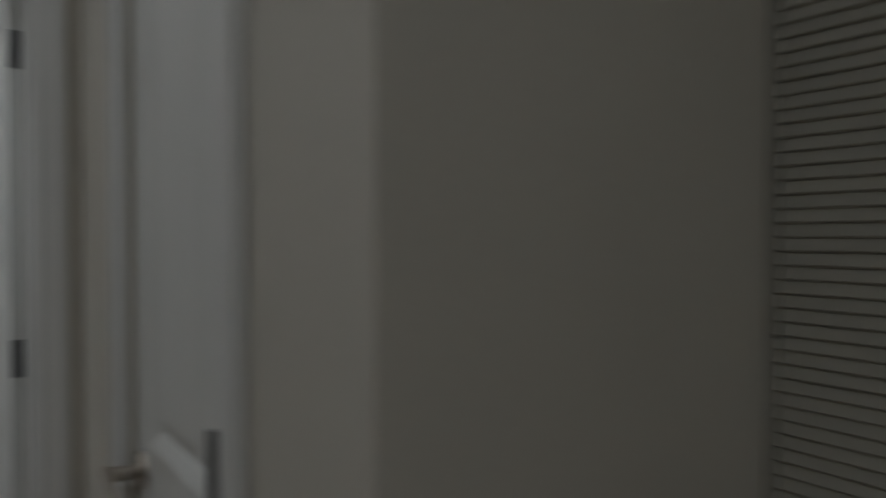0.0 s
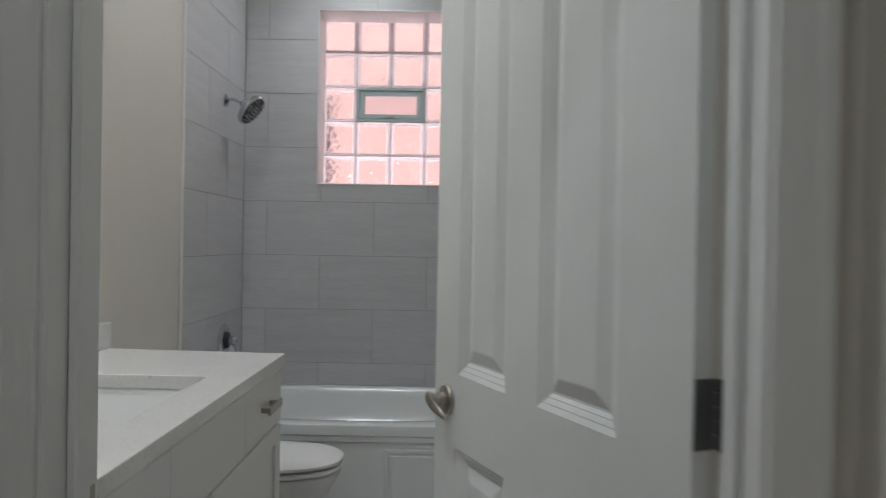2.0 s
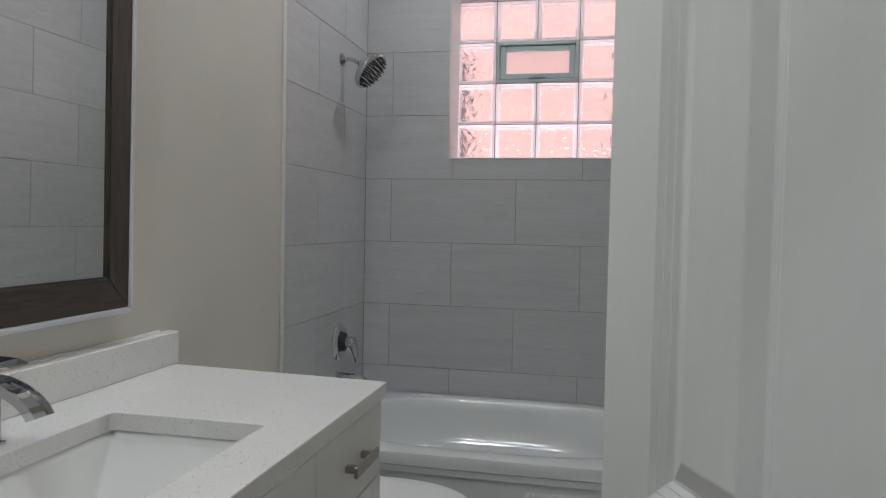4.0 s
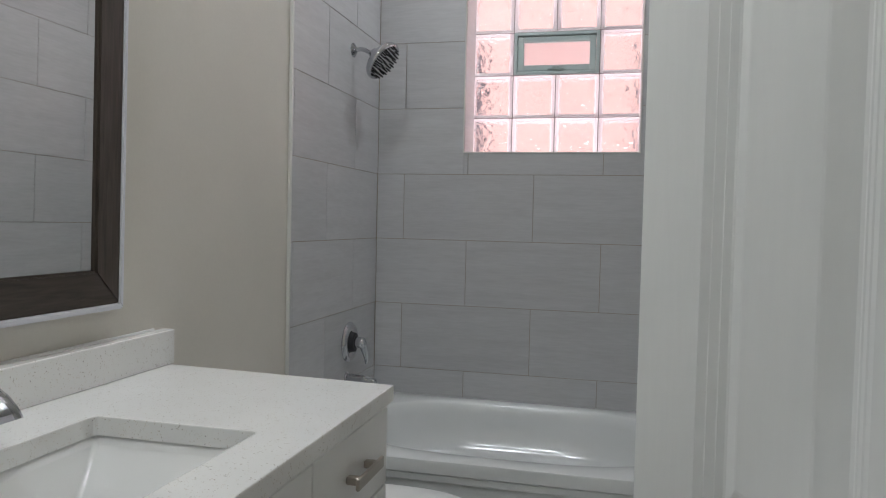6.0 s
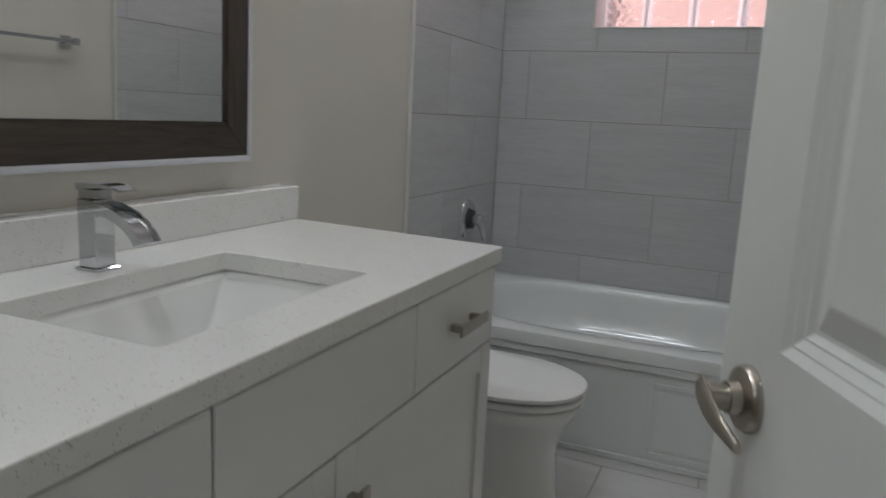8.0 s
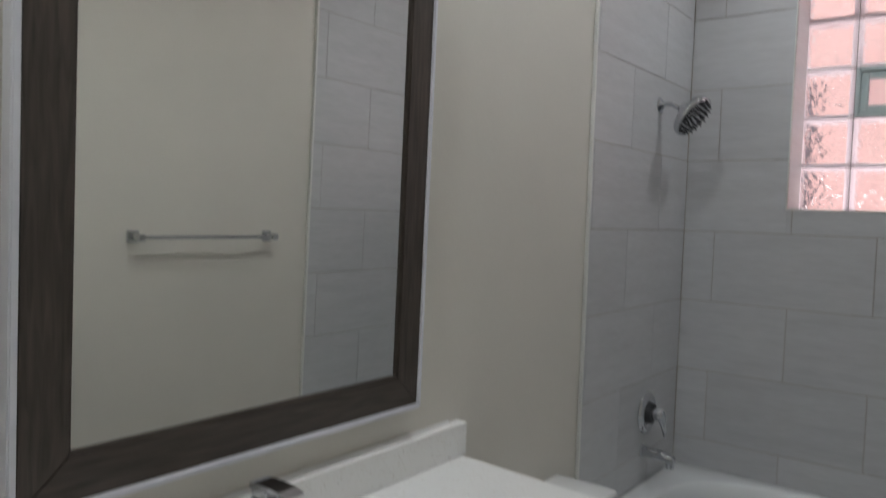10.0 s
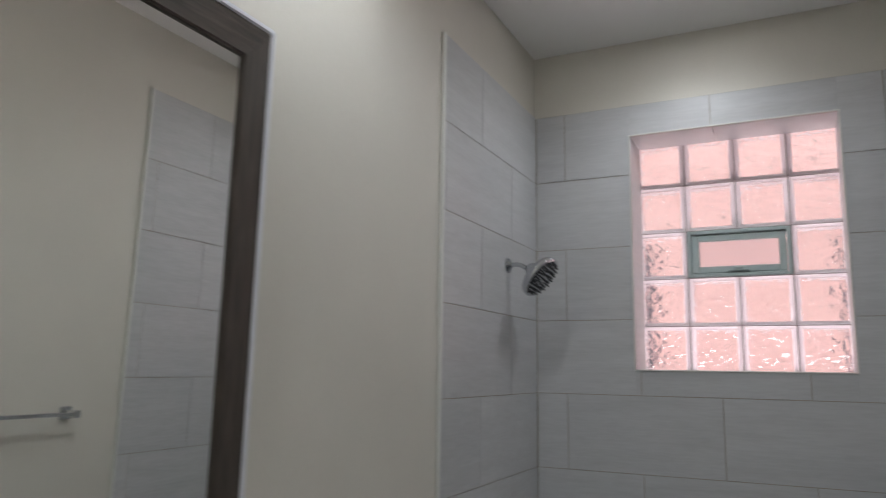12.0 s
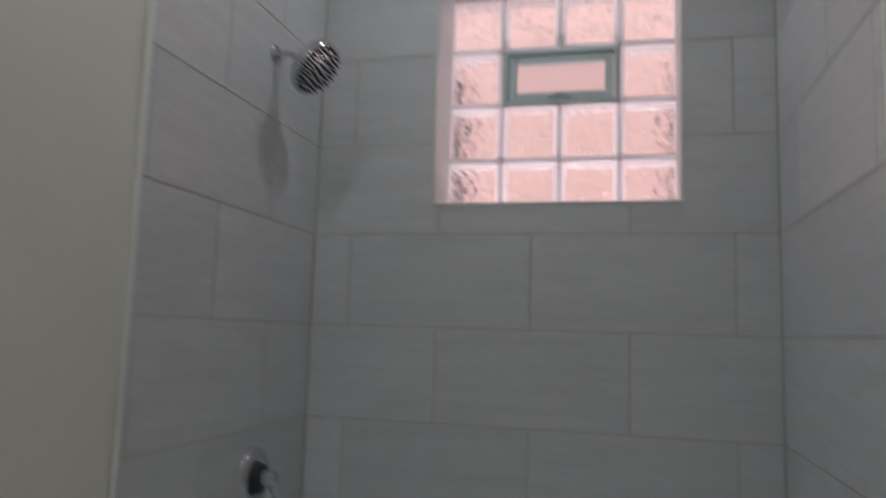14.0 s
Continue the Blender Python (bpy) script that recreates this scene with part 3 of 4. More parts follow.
    W, H = (vx1 - vx0) / 2, (vz1 - vz0) / 2

    def ring(name, w, h, t, ya, yb2, bev=0.003):
        bm = box(-w, -w + t, ya, yb2, -h, h, bev)
        add_box(bm, w - t, w, ya, yb2, -h, h, bev)
        add_box(bm, -w + t, w - t, ya, yb2, -h, -h + t, bev)
        add_box(bm, -w + t, w - t, ya, yb2, h - t, h, bev)
        part(name, bm, VENT_PAINT, vent)
    ring("outer_frame", W, H, 0.016, -0.006, 0.06)
    ring("sash", W - 0.018, H - 0.018, 0.028, 0.002, 0.04)
    p = part("vent_pane", box(-W + 0.044, W - 0.044, 0.018, 0.024, -H + 0.044, H - 0.044), VENT_GLASS, vent)
    p.visible_shadow = False
    part("latch", box(-0.04, 0.04, -0.012, 0.004, -H + 0.022, -H + 0.03, 0.002), VENT_PAINT, vent)
    part("latch_tab", box(-0.016, 0.016, -0.016, 0.0, -H + 0.03, -H + 0.04, 0.002), VENT_PAINT, vent)


window()


def add_dark_flecks():
    """Unseen dark pieces added outside, so the side columns refract dark flecks low down."""
    dark = shader("dark_fleck_grey", (0.2, 0.2, 0.24), 0.9, grain=0.2, grain_scale=30)
    top = WZ0 + 0.56
    root = thing("dark_fleck_pieces", ((WX0 + WX1) / 2, BY + 0.082, WZ0), "dark side pieces added outside, for flecks in the blocks", "wall", kind="structure")
    inv = root.matrix_world.inverted()
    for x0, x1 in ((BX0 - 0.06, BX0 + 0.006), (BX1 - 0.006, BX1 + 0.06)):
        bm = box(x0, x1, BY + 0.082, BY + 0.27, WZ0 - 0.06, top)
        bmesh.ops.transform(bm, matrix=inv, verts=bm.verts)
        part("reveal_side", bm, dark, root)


add_dark_flecks()


def outside():
    solid("ground", box(-30, 30, 0.33, 60, -0.3, -0.1), shader("grey_concrete", (0.35, 0.34, 0.32), 0.9, grain=0.1, grain_scale=20, blotch=0.1), "grey concrete gangway outside the window", "ground", "structure")
    root = thing("brick_building", (0.8, 2.0, -0.1), "sunlit red brick wall of the neighbouring building", "building", kind="structure")
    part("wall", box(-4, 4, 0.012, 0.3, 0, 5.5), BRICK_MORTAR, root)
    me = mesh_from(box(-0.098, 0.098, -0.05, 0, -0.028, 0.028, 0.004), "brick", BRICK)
    rest = []
    for r in range(40):
        for c in range(11):
            x = -1.1 + c * 0.206 + (0.103 if r % 2 else 0)
            z = 1.15 + r * 0.067
            if 1.5 < z < 3.0 and -0.85 < x < 0.85:
                b = new("brick", me)
                b.parent = root
                b.location = (x, 0.012, z)
            else:
                rest.append((x, z))
    bm = bmesh.new()
    for x, z in rest:
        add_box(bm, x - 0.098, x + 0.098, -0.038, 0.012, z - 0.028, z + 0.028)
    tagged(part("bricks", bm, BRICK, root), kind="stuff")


outside()


# ---- bathtub ----
TY, TZ = -0.905, 0.405


def bathtub():
    root = thing("bathtub", (0.727, -0.46, 0), "white acrylic alcove bathtub with panelled apron", "bathtub")
    inv = root.matrix_world.inverted()
    x0, x1, y0, y1 = -0.008, 1.46, TY - 0.018, -0.002
    cx, cy = 0.722, -0.45
    n = 96

    def sup(a, rx, ry, p):
        c, s = math.cos(a), math.sin(a)
        return cx + rx * math.copysign(abs(c) ** (2 / p), c), cy + ry * math.copysign(abs(s) ** (2 / p), s)

    def rect(a, grow=0.0):
        hx0, hx1, hy0, hy1 = cx - x0 + grow, x1 - cx + grow, cy - y0 + grow, y1 - cy + grow
        c, s = math.cos(a), math.sin(a)
        k = min((hx1 if c > 0 else hx0) / max(abs(c), 1e-9), (hy1 if s > 0 else hy0) / max(abs(s), 1e-9))
        return cx + k * c, cy + k * s
    angles = [2 * math.pi * i / n for i in range(n)]
    corner = []
    for q in ((x1, y1), (x0, y1), (x0, y0), (x1, y0)):
        corner.append(math.atan2(q[1] - cy, q[0] - cx) % (2 * math.pi))
    for q in corner:
        i = min(range(n), key=lambda i: abs(angles[i] - q))
        angles[i] = q
    rings = []
    rings.append([(*rect(a, -0.004), TZ - 0.05) for a in angles])
    rings.append([(*rect(a), TZ - 0.045) for a in angles])
    rings.append([(*rect(a), TZ - 0.008) for a in angles])
    rings.append([(*rect(a, -0.003), TZ - 0.002) for a in angles])
    rings.append([(*rect(a, -0.009), TZ) for a in angles])
    for rx, ry, dz, p in ((0.63, 0.386, 0.0, 2.9), (0.623, 0.379, -0.003, 2.9), (0.616, 0.372, -0.012, 2.9), (0.605, 0.362, -0.05, 2.9), (0.588, 0.346, -0.12, 2.9),
                          (0.572, 0.323, -0.172, 2.9), (0.555, 0.305, -0.2, 2.9), (0.52, 0.272, -0.222, 2.8), (0.46, 0.22, -0.232, 2.8), (0.2, 0.09, -0.235, 2.2)):
        rings.append([(*sup(a, rx, ry, p), TZ + dz) for a in angles])
    bm = loft(rings, (False, True))
    bmesh.ops.transform(bm, matrix=inv, verts=bm.verts)
    part("basin", bm, ACRYLIC, root, "", True)

    def put(name, bm, mat=ACRYLIC, label=""):
        bmesh.ops.transform(bm, matrix=inv, verts=bm.verts)
        return part(name, bm, mat, root, label)
    put("apron", box(x0 + 0.002, x1 - 0.002, TY, TY + 0.03, 0, TZ - 0.052, 0.003))
    put("apron_moulding", box(x0 + 0.002, x1 - 0.002, TY - 0.012, TY + 0.002, TZ - 0.078, TZ - 0.048, 0.006, 2))
    put("apron_foot", box(x0 + 0.002, x1 - 0.002, TY - 0.008, TY + 0.002, 0.0, 0.022, 0.004, 2))
    for pa, pb in ((0.09, 0.57), (0.89, 1.375)):
        bm = bmesh.new()
        za, zb = 0.035, 0.298
        for ax0, ax1, az0, az1 in ((pa, pa + 0.018, za, zb), (pb - 0.018, pb, za, zb), (pa + 0.018, pb - 0.018, za, za + 0.018), (pa + 0.018, pb - 0.018, zb - 0.018, zb)):
            add_box(bm, ax0, ax1, TY - 0.006, TY + 0.002, az0, az1, 0.003, 2)
        put("apron_panel_rim", bm)
        put("apron_panel", box(pa + 0.03, pb - 0.03, TY - 0.004, TY + 0.002, za + 0.03, zb - 0.03, 0.003, 2))
    pts = [(1.425 + 0.012 * math.sin(z * 22) + 0.01 * z, TY - 0.002, z) for z in [0.02 + 0.02 * k for k in range(15)]]
    put("caulk_bead", tube(pts, 0.003, 6), PLASTIC, "uneven bead of white caulk")
    put("scuff", box(1.285, 1.293, TY - 0.0055, TY - 0.004, 0.213, 0.222, 0.0005), DARK_METAL, "small dark scuff mark")
    put("overflow_plate", lathe([(0.036, 0), (0.036, 0.004), (0.028, 0.009), (0.0, 0.01)], 28, pose(0.105, -0.42, 0.27, 0, 78, 0)), CHROME, "round chrome overflow plate")


bathtub()


# ---- tub and shower fittings ----
SX, SY = -0.012, -0.356


def shower():
    root = thing("shower_fixture", (SX, SY, 1.94), "chrome shower head with dark nozzles on a bent arm", "shower head")
    part("flange", lathe([(0.03, 0), (0.031, 0.003), (0.026, 0.009), (0.013, 0.016), (0.0105, 0.018)], 28, pose(0, 0, 0, 0, 90, 0)), CHROME, root, "", True)
    pts = [(0.01, 0, 0), (0.035, 0, 0.003), (0.055, 0, -0.001), (0.072, 0, -0.011), (0.085, 0, -0.018), (0.096, 0, -0.028)]
    part("arm", tube(pts, 0.0095, 14), CHROME, root, "", True)
    axis = Vector((0.77, -0.08, -0.63)).normalized()
    m = Matrix.Translation((0.094, 0, -0.016)) @ axis.to_track_quat("Z", "Y").to_matrix().to_4x4()
    part("swivel", lathe([(0.014, -0.012), (0.023, -0.006), (0.029, 0.006), (0.03, 0.016), (0.027, 0.018)], 28, m), CHROME, root, "", True)
    part("swivel_ring", lathe([(0.026, 0.016), (0.0315, 0.018), (0.0315, 0.024), (0.026, 0.026)], 28, m), RUBBER, root, "dark swivel ring", True)
    head = part("head_body", lathe([(0.025, 0.024), (0.05, 0.027), (0.07, 0.031), (0.082, 0.037), (0.088, 0.047), (0.089, 0.056), (0.086, 0.063), (0.08, 0.0655), (0.076, 0.064), (0.05, 0.0655), (0.0, 0.066)], 44, m), CHROME, root, "", True)
    me = mesh_from(lathe([(0.0036, 0), (0.0033, 0.008), (0.0025, 0.0135), (0.0, 0.0145)], 8), "nozzle", RUBBER, True)
    for r, count in ((0.001, 1), (0.02, 6), (0.038, 11), (0.055, 16), (0.071, 20)):
        for k in range(count):
            a = 2 * math.pi * k / count + r * 40
            o = new("nozzle", me)
            o.parent = head
            o.matrix_local = m @ Matrix.Translation((r * math.cos(a), r * math.sin(a), 0.0645))


shower()


def tub_valve():
    root = thing("shower_valve", (SX, SY + 0.01, 0.69), "round chrome shower valve with a lever handle", "valve")
    side = pose(0, 0, 0, 0, 90, 0)
    part("plate", lathe([(0.086, 0), (0.0875, 0.003), (0.086, 0.008), (0.08, 0.014), (0.072, 0.0185), (0.062, 0.02), (0.054, 0.018), (0.048, 0.013), (0.044, 0.011)], 48, side), CHROME, root, "", True)
    part("collar", lathe([(0.045, 0.008), (0.044, 0.016), (0.041, 0.03), (0.036, 0.033), (0.028, 0.033)], 36, side), RUBBER, root, "dark ring round the valve stem", True)
    part("hub", lathe([(0.024, 0.03), (0.025, 0.05), (0.0245, 0.064), (0.021, 0.073), (0.013, 0.078), (0, 0.08)], 32, side), CHROME, root, "", True)
    pts = [(0.062, 0.0, 0.006), (0.066, 0.006, -0.014), (0.07, 0.012, -0.034), (0.073, 0.017, -0.056), (0.074, 0.021, -0.078), (0.073, 0.024, -0.096)]
    part("handle", tube(pts, [0.019, 0.0185, 0.016, 0.0125, 0.0085, 0.004], 16), CHROME, root, "tapering chrome lever", True)
    sp = thing("tub_spout", (SX, SY - 0.012, 0.535), "chrome tub spout on the tiled wall", "spout")
    rings = []
    for t in range(11):
        x = 0.0 + 0.0132 * t
        drop = 0.0 if t < 7 else 0.006 * (t - 6)
        hz = 0.023 - 0.0005 * t + (0.004 if t > 8 else 0)
        rings.append([(x, 0.022 * math.cos(a), -drop * 0.6 + hz * math.sin(a)) for a in [2 * math.pi * k / 18 for k in range(18)]])
    part("spout_body", loft(rings), CHROME, sp, "", True)
    part("spout_outlet", lathe([(0.016, -0.045), (0.018, -0.02), (0.018, 0.0)], 20, Matrix.Translation((0.118, 0, 0))), CHROME, sp, "", True)
    part("spout_flange", lathe([(0.028, 0), (0.028, 0.004), (0.024, 0.008)], 24, pose(0, 0, 0, 0, 90, 0)), CHROME, sp, "", True)


tub_valve()


# ---- toilet ----
def toilet():
    cy = -1.315
    root = thing("toilet", (0.4, cy, 0), "white ceramic two-piece toilet with closed lid", "toilet")

    def oval(x0, x1, hw, z, n=48, pinch=0.0):
        out = []
        c, r = (x0 + x1) / 2, (x1 - x0) / 2
        for k in range(n):
            a = 2 * math.pi * k / n
            q = 2.3
            ca, sa = math.cos(a), math.sin(a)
            xx = c + r * math.copysign(abs(ca) ** (2 / q), ca)
            yy = hw * math.copysign(abs(sa) ** (2 / q), sa) * (1 - pinch * max(0, ca) ** 2)
            out.append((xx - 0.4, yy, z * 0.9))
        return out
    part("bowl", loft([oval(0.12, 0.706, 0.128, 0.0), oval(0.12, 0.704, 0.126, 0.02), oval(0.12, 0.697, 0.116, 0.1), oval(0.12, 0.69, 0.11, 0.19),
                       oval(0.12, 0.696, 0.118, 0.235), oval(0.12, 0.715, 0.14, 0.28), oval(0.12, 0.735, 0.165, 0.318), oval(0.11, 0.752, 0.182, 0.35), oval(0.11, 0.755, 0.184, 0.366), oval(0.115, 0.75, 0.18, 0.374)]), CERAMIC, root, "", True)
    part("seat", loft([oval(0.2, 0.752, 0.184, 0.38), oval(0.195, 0.758, 0.188, 0.385), oval(0.195, 0.758, 0.188, 0.397), oval(0.2, 0.752, 0.184, 0.402)]), PLASTIC, root, "", True)
    part("lid", loft([oval(0.19, 0.756, 0.186, 0.41), oval(0.185, 0.763, 0.191, 0.414), oval(0.185, 0.763, 0.191, 0.425), oval(0.2, 0.75, 0.182, 0.432), oval(0.3, 0.66, 0.12, 0.436)]), PLASTIC, root, "", True)
    for s in (-1, 1):
        part("seat_hinge", lathe([(0.014, 0.34), (0.014, 0.382), (0.01, 0.387)], 16, Matrix.Translation((-0.215, 0.075 * s, 0))), PLASTIC, root, "", True)
    part("tank", box(-0.4 - 0.005, -0.2, -0.2, 0.2, 0.33, 0.605, 0.025, 3), CERAMIC, root, "", True)
    part("tank_lid", box(-0.408, -0.19, -0.21, 0.21, 0.607, 0.64, 0.012, 3), CERAMIC, root, "", True)
    part("flush_lever", tube([(-0.202, 0.14, 0.55), (-0.18, 0.14, 0.55), (-0.178, 0.1, 0.545), (-0.178, 0.07, 0.54)], 0.006, 10), CHROME, root, "chrome flush lever", True)


toilet()


# ---- vanity ----
VY0, VY1, CTOP = -3.12, -1.70, 0.84
FX = 0.595


def pull(parent, at, along, length=0.15):
    """A flat bar pull on two square posts; along: 'y' lies level, 'z' stands upright."""
    bm = box(0.026, 0.034, -length / 2, length / 2, -0.012, 0.012, 0.002)
    for s in (-1, 1):
        add_box(bm, 0, 0.028, s * (length / 2 - 0.025) - 0.008, s * (length / 2 - 0.025) + 0.008, -0.008, 0.008, 0.002)
    bmesh.ops.transform(bm, matrix=Matrix.Translation(at) @ (Matrix() if along == "y" else pose(0, 0, 0, 90, 0, 0)), verts=bm.verts)
    part("pull", bm, NICKEL, parent, "satin nickel bar pull")


def shaker(name, root, y0, y1, z0, z1, flat=False):
    if flat:
        return part(name, box(FX - 0.001, FX + 0.018, y0, y1, z0, z1, 0.002), CABINET_PAINT, root)
    t = 0.06
    door = part(name, box(FX - 0.001, FX + 0.008, y0 + t - 0.004, y1 - t + 0.004, z0 + t - 0.004, z1 - t + 0.004), CABINET_PAINT, root)
    part("stile", box(FX - 0.001, FX + 0.018, y0, y0 + t, z0, z1, 0.0015), CABINET_PAINT, door)
    part("stile", box(FX - 0.001, FX + 0.018, y1 - t, y1, z0, z1, 0.0015), CABINET_PAINT, door)
    part("rail", box(FX - 0.001, FX + 0.0177, y0 + t + 0.0002, y1 - t - 0.0002, z0, z0 + t, 0.0015), CABINET_PAINT, door)
    part("rail", box(FX - 0.001, FX + 0.0177, y0 + t + 0.0002, y1 - t - 0.0002, z1 - t, z1, 0.0015), CABINET_PAINT, door)
    return door


def vanity():
    root = thing("vanity_cabinet", (0, 0, 0), "white shaker vanity cabinet with nickel bar pulls", "cabinet")
    bm = box(0.0, FX - 0.002, VY1 - 0.05, VY1 - 0.032, 0.0, 0.803, 0.001)
    part("side_panel", bm, CABINET_PAINT, root)
    part("side_panel", box(0.0, FX - 0.002, VY0 + 0.02, VY0 + 0.038, 0.0, 0.803, 0.001), CABINET_PAINT, root)
    part("face_frame", box(FX - 0.02, FX - 0.002, VY0 + 0.038, VY1 - 0.05, 0.1, 0.803), CABINET_PAINT, root)
    part("toe_kick", box(FX - 0.09, FX - 0.075, VY0 + 0.038, VY1 - 0.05, 0.0, 0.1), CABINET_PAINT, root)
    part("bottom", box(0.0, FX - 0.02, VY0 + 0.038, VY1 - 0.05, 0.1, 0.118), CABINET_PAINT, root)
    part("back", box(-0.015, 0.0, VY0 + 0.02, VY1 - 0.032, 0.0, 0.803), CABINET_PAINT, root)
    ya, yb, yc, yd, mid = VY1 - 0.034, -2.148, -2.682, VY0 + 0.022, -2.415
    zt, zm = 0.798, 0.624
    d1 = shaker("drawer_front", root, yb + 0.002, ya, zm, zt, True)
    shaker("false_front", root, yc + 0.002, yb - 0.002, zm, zt, True)
    d2 = shaker("drawer_front", root, yd, yc - 0.002, zm, zt, True)
    c1 = shaker("cabinet_door", root, mid + 0.002, ya, 0.105, zm - 0.004)
    c2 = shaker("cabinet_door", root, yd, mid - 0.002, 0.105, zm - 0.004)
    pull(d1, (FX + 0.018, (ya + yb) / 2 + 0.01, 0.713), "y")
    pull(d2, (FX + 0.018, (yc + yd) / 2, 0.713), "y")
    pull(c1, (FX + 0.018, mid + 0.04, 0.485), "z")
    pull(c2, (FX + 0.018, mid - 0.04, 0.485), "z")


vanity()

SINK = (0.168, 0.502, -2.65, -2.135)


def countertop():
    sx0, sx1, sy0, sy1 = SINK
    root = thing("countertop", (0.3, -2.4, CTOP), "white speckled quartz vanity top with backsplash", "countertop")
    bm = bmesh.new()
    zs = (CTOP - 0.036, CTOP)
    outer = [(-0.02, VY0), (0.618, VY0), (0.618, VY1 - 0.006), (-0.02, VY1 + 0.035)]
    r = 0.012
    inner = []
    for cx, cy, a0 in ((sx0 + r, sy0 + r, 180), (sx1 - r, sy0 + r, 270), (sx1 - r, sy1 - r, 0), (sx0 + r, sy1 - r, 90)):
        inner.append([(cx + r * math.cos(radians(a0 + k * 30)), cy + r * math.sin(radians(a0 + k * 30))) for k in range(4)])
    for zi, z in enumerate(zs):
        o = [bm.verts.new((x, y, z)) for x, y in outer]
        q = [[bm.verts.new((x, y, z)) for x, y in g] for g in inner]
        for i in range(4):
            j = (i + 1) % 4
            bm.faces.new((o[i], o[j], q[j][0], q[i][3]))
            bm.faces.new((o[i], *q[i][::-1][:0], q[i][3], q[i][2], q[i][1], q[i][0]))
    bm.verts.ensure_lookup_table()
    low, high = bm.verts[:20], bm.verts[20:]
    for i in range(4):
        j = (i + 1) % 4
        bm.faces.new((low[i], low[j], high[j], high[i]))
    for i in range(16):
        j = (i + 1) % 16
        bm.faces.new((low[4 + i], low[4 + j], high[4 + j], high[4 + i]))
    bmesh.ops.recalc_face_normals(bm, faces=bm.faces)
    edges = [e for e in bm.edges if all(abs(v.co.z - CTOP) < 1e-6 for v in e.verts) and len(e.link_faces) == 2 and e.calc_face_angle(0) > 1]
    bmesh.ops.bevel(bm, geom=edges, offset=0.0025, segments=2, profile=0.5, affect="EDGES")
    bmesh.ops.transform(bm, matrix=root.matrix_world.inverted(), verts=bm.verts)
    part("slab", bm, QUARTZ, root)
    bm = box(-0.021, 0.014, VY0, VY1 + 0.045, CTOP + 0.0005, CTOP + 0.088, 0.002)
    bmesh.ops.transform(bm, matrix=root.matrix_world.inverted(), verts=bm.verts)
    part("backsplash", bm, QUARTZ, root)
    pts = [(-0.017, VY0 + 0.02 + k * 0.07, CTOP + 0.0895 + 0.0006 * math.sin(k * 2.3)) for k in range(21)]
    bm = tube(pts, 0.0045, 6)
    bmesh.ops.transform(bm, matrix=root.matrix_world.inverted(), verts=bm.verts)
    part("caulk_line", bm, PLASTIC, root, "white caulk line")


countertop()


def sink():
    sx0, sx1, sy0, sy1 = SINK
    root = thing("sink", ((sx0 + sx1) / 2, (sy0 + sy1) / 2, CTOP - 0.036), "white rectangular undermount ceramic sink", "sink")
    inv = root.matrix_world.inverted()

    def ring(ix, iy, z, r):
        x0, x1, y0, y1 = sx0 + ix, sx1 - ix, sy0 + iy, sy1 - iy
        out = []
        for cx, cy, a0 in ((x0 + r, y0 + r, 180), (x1 - r, y0 + r, 270), (x1 - r, y1 - r, 0), (x0 + r, y1 - r, 90)):
            out += [inv @ Vector((cx + r * math.cos(radians(a0 + k * 15)), cy + r * math.sin(radians(a0 + k * 15)), z)) for k in range(7)]
        return out
    t = CTOP - 0.0365
    part("bowl", loft([ring(-0.02, -0.02, t - 0.012, 0.008), ring(-0.02, -0.02, t, 0.008), ring(-0.006, -0.006, t, 0.008), ring(-0.003, -0.003, t - 0.004, 0.008), ring(0.004, 0.006, t - 0.016, 0.008),
                       ring(0.026, 0.066, t - 0.075, 0.009), ring(0.046, 0.118, t - 0.122, 0.011), ring(0.056, 0.134, t - 0.129, 0.012), ring(0.085, 0.16, t - 0.132, 0.02), ring(0.13, 0.2, t - 0.133, 0.02)], (False, True)), CERAMIC, root)
    part("drain", lathe([(0.0, 0.004), (0.016, 0.005), (0.024, 0.004), (0.028, 0.0)], 28, Matrix.Translation((0, 0, -0.1335))), CHROME, root, "round chrome drain", True)


sink()


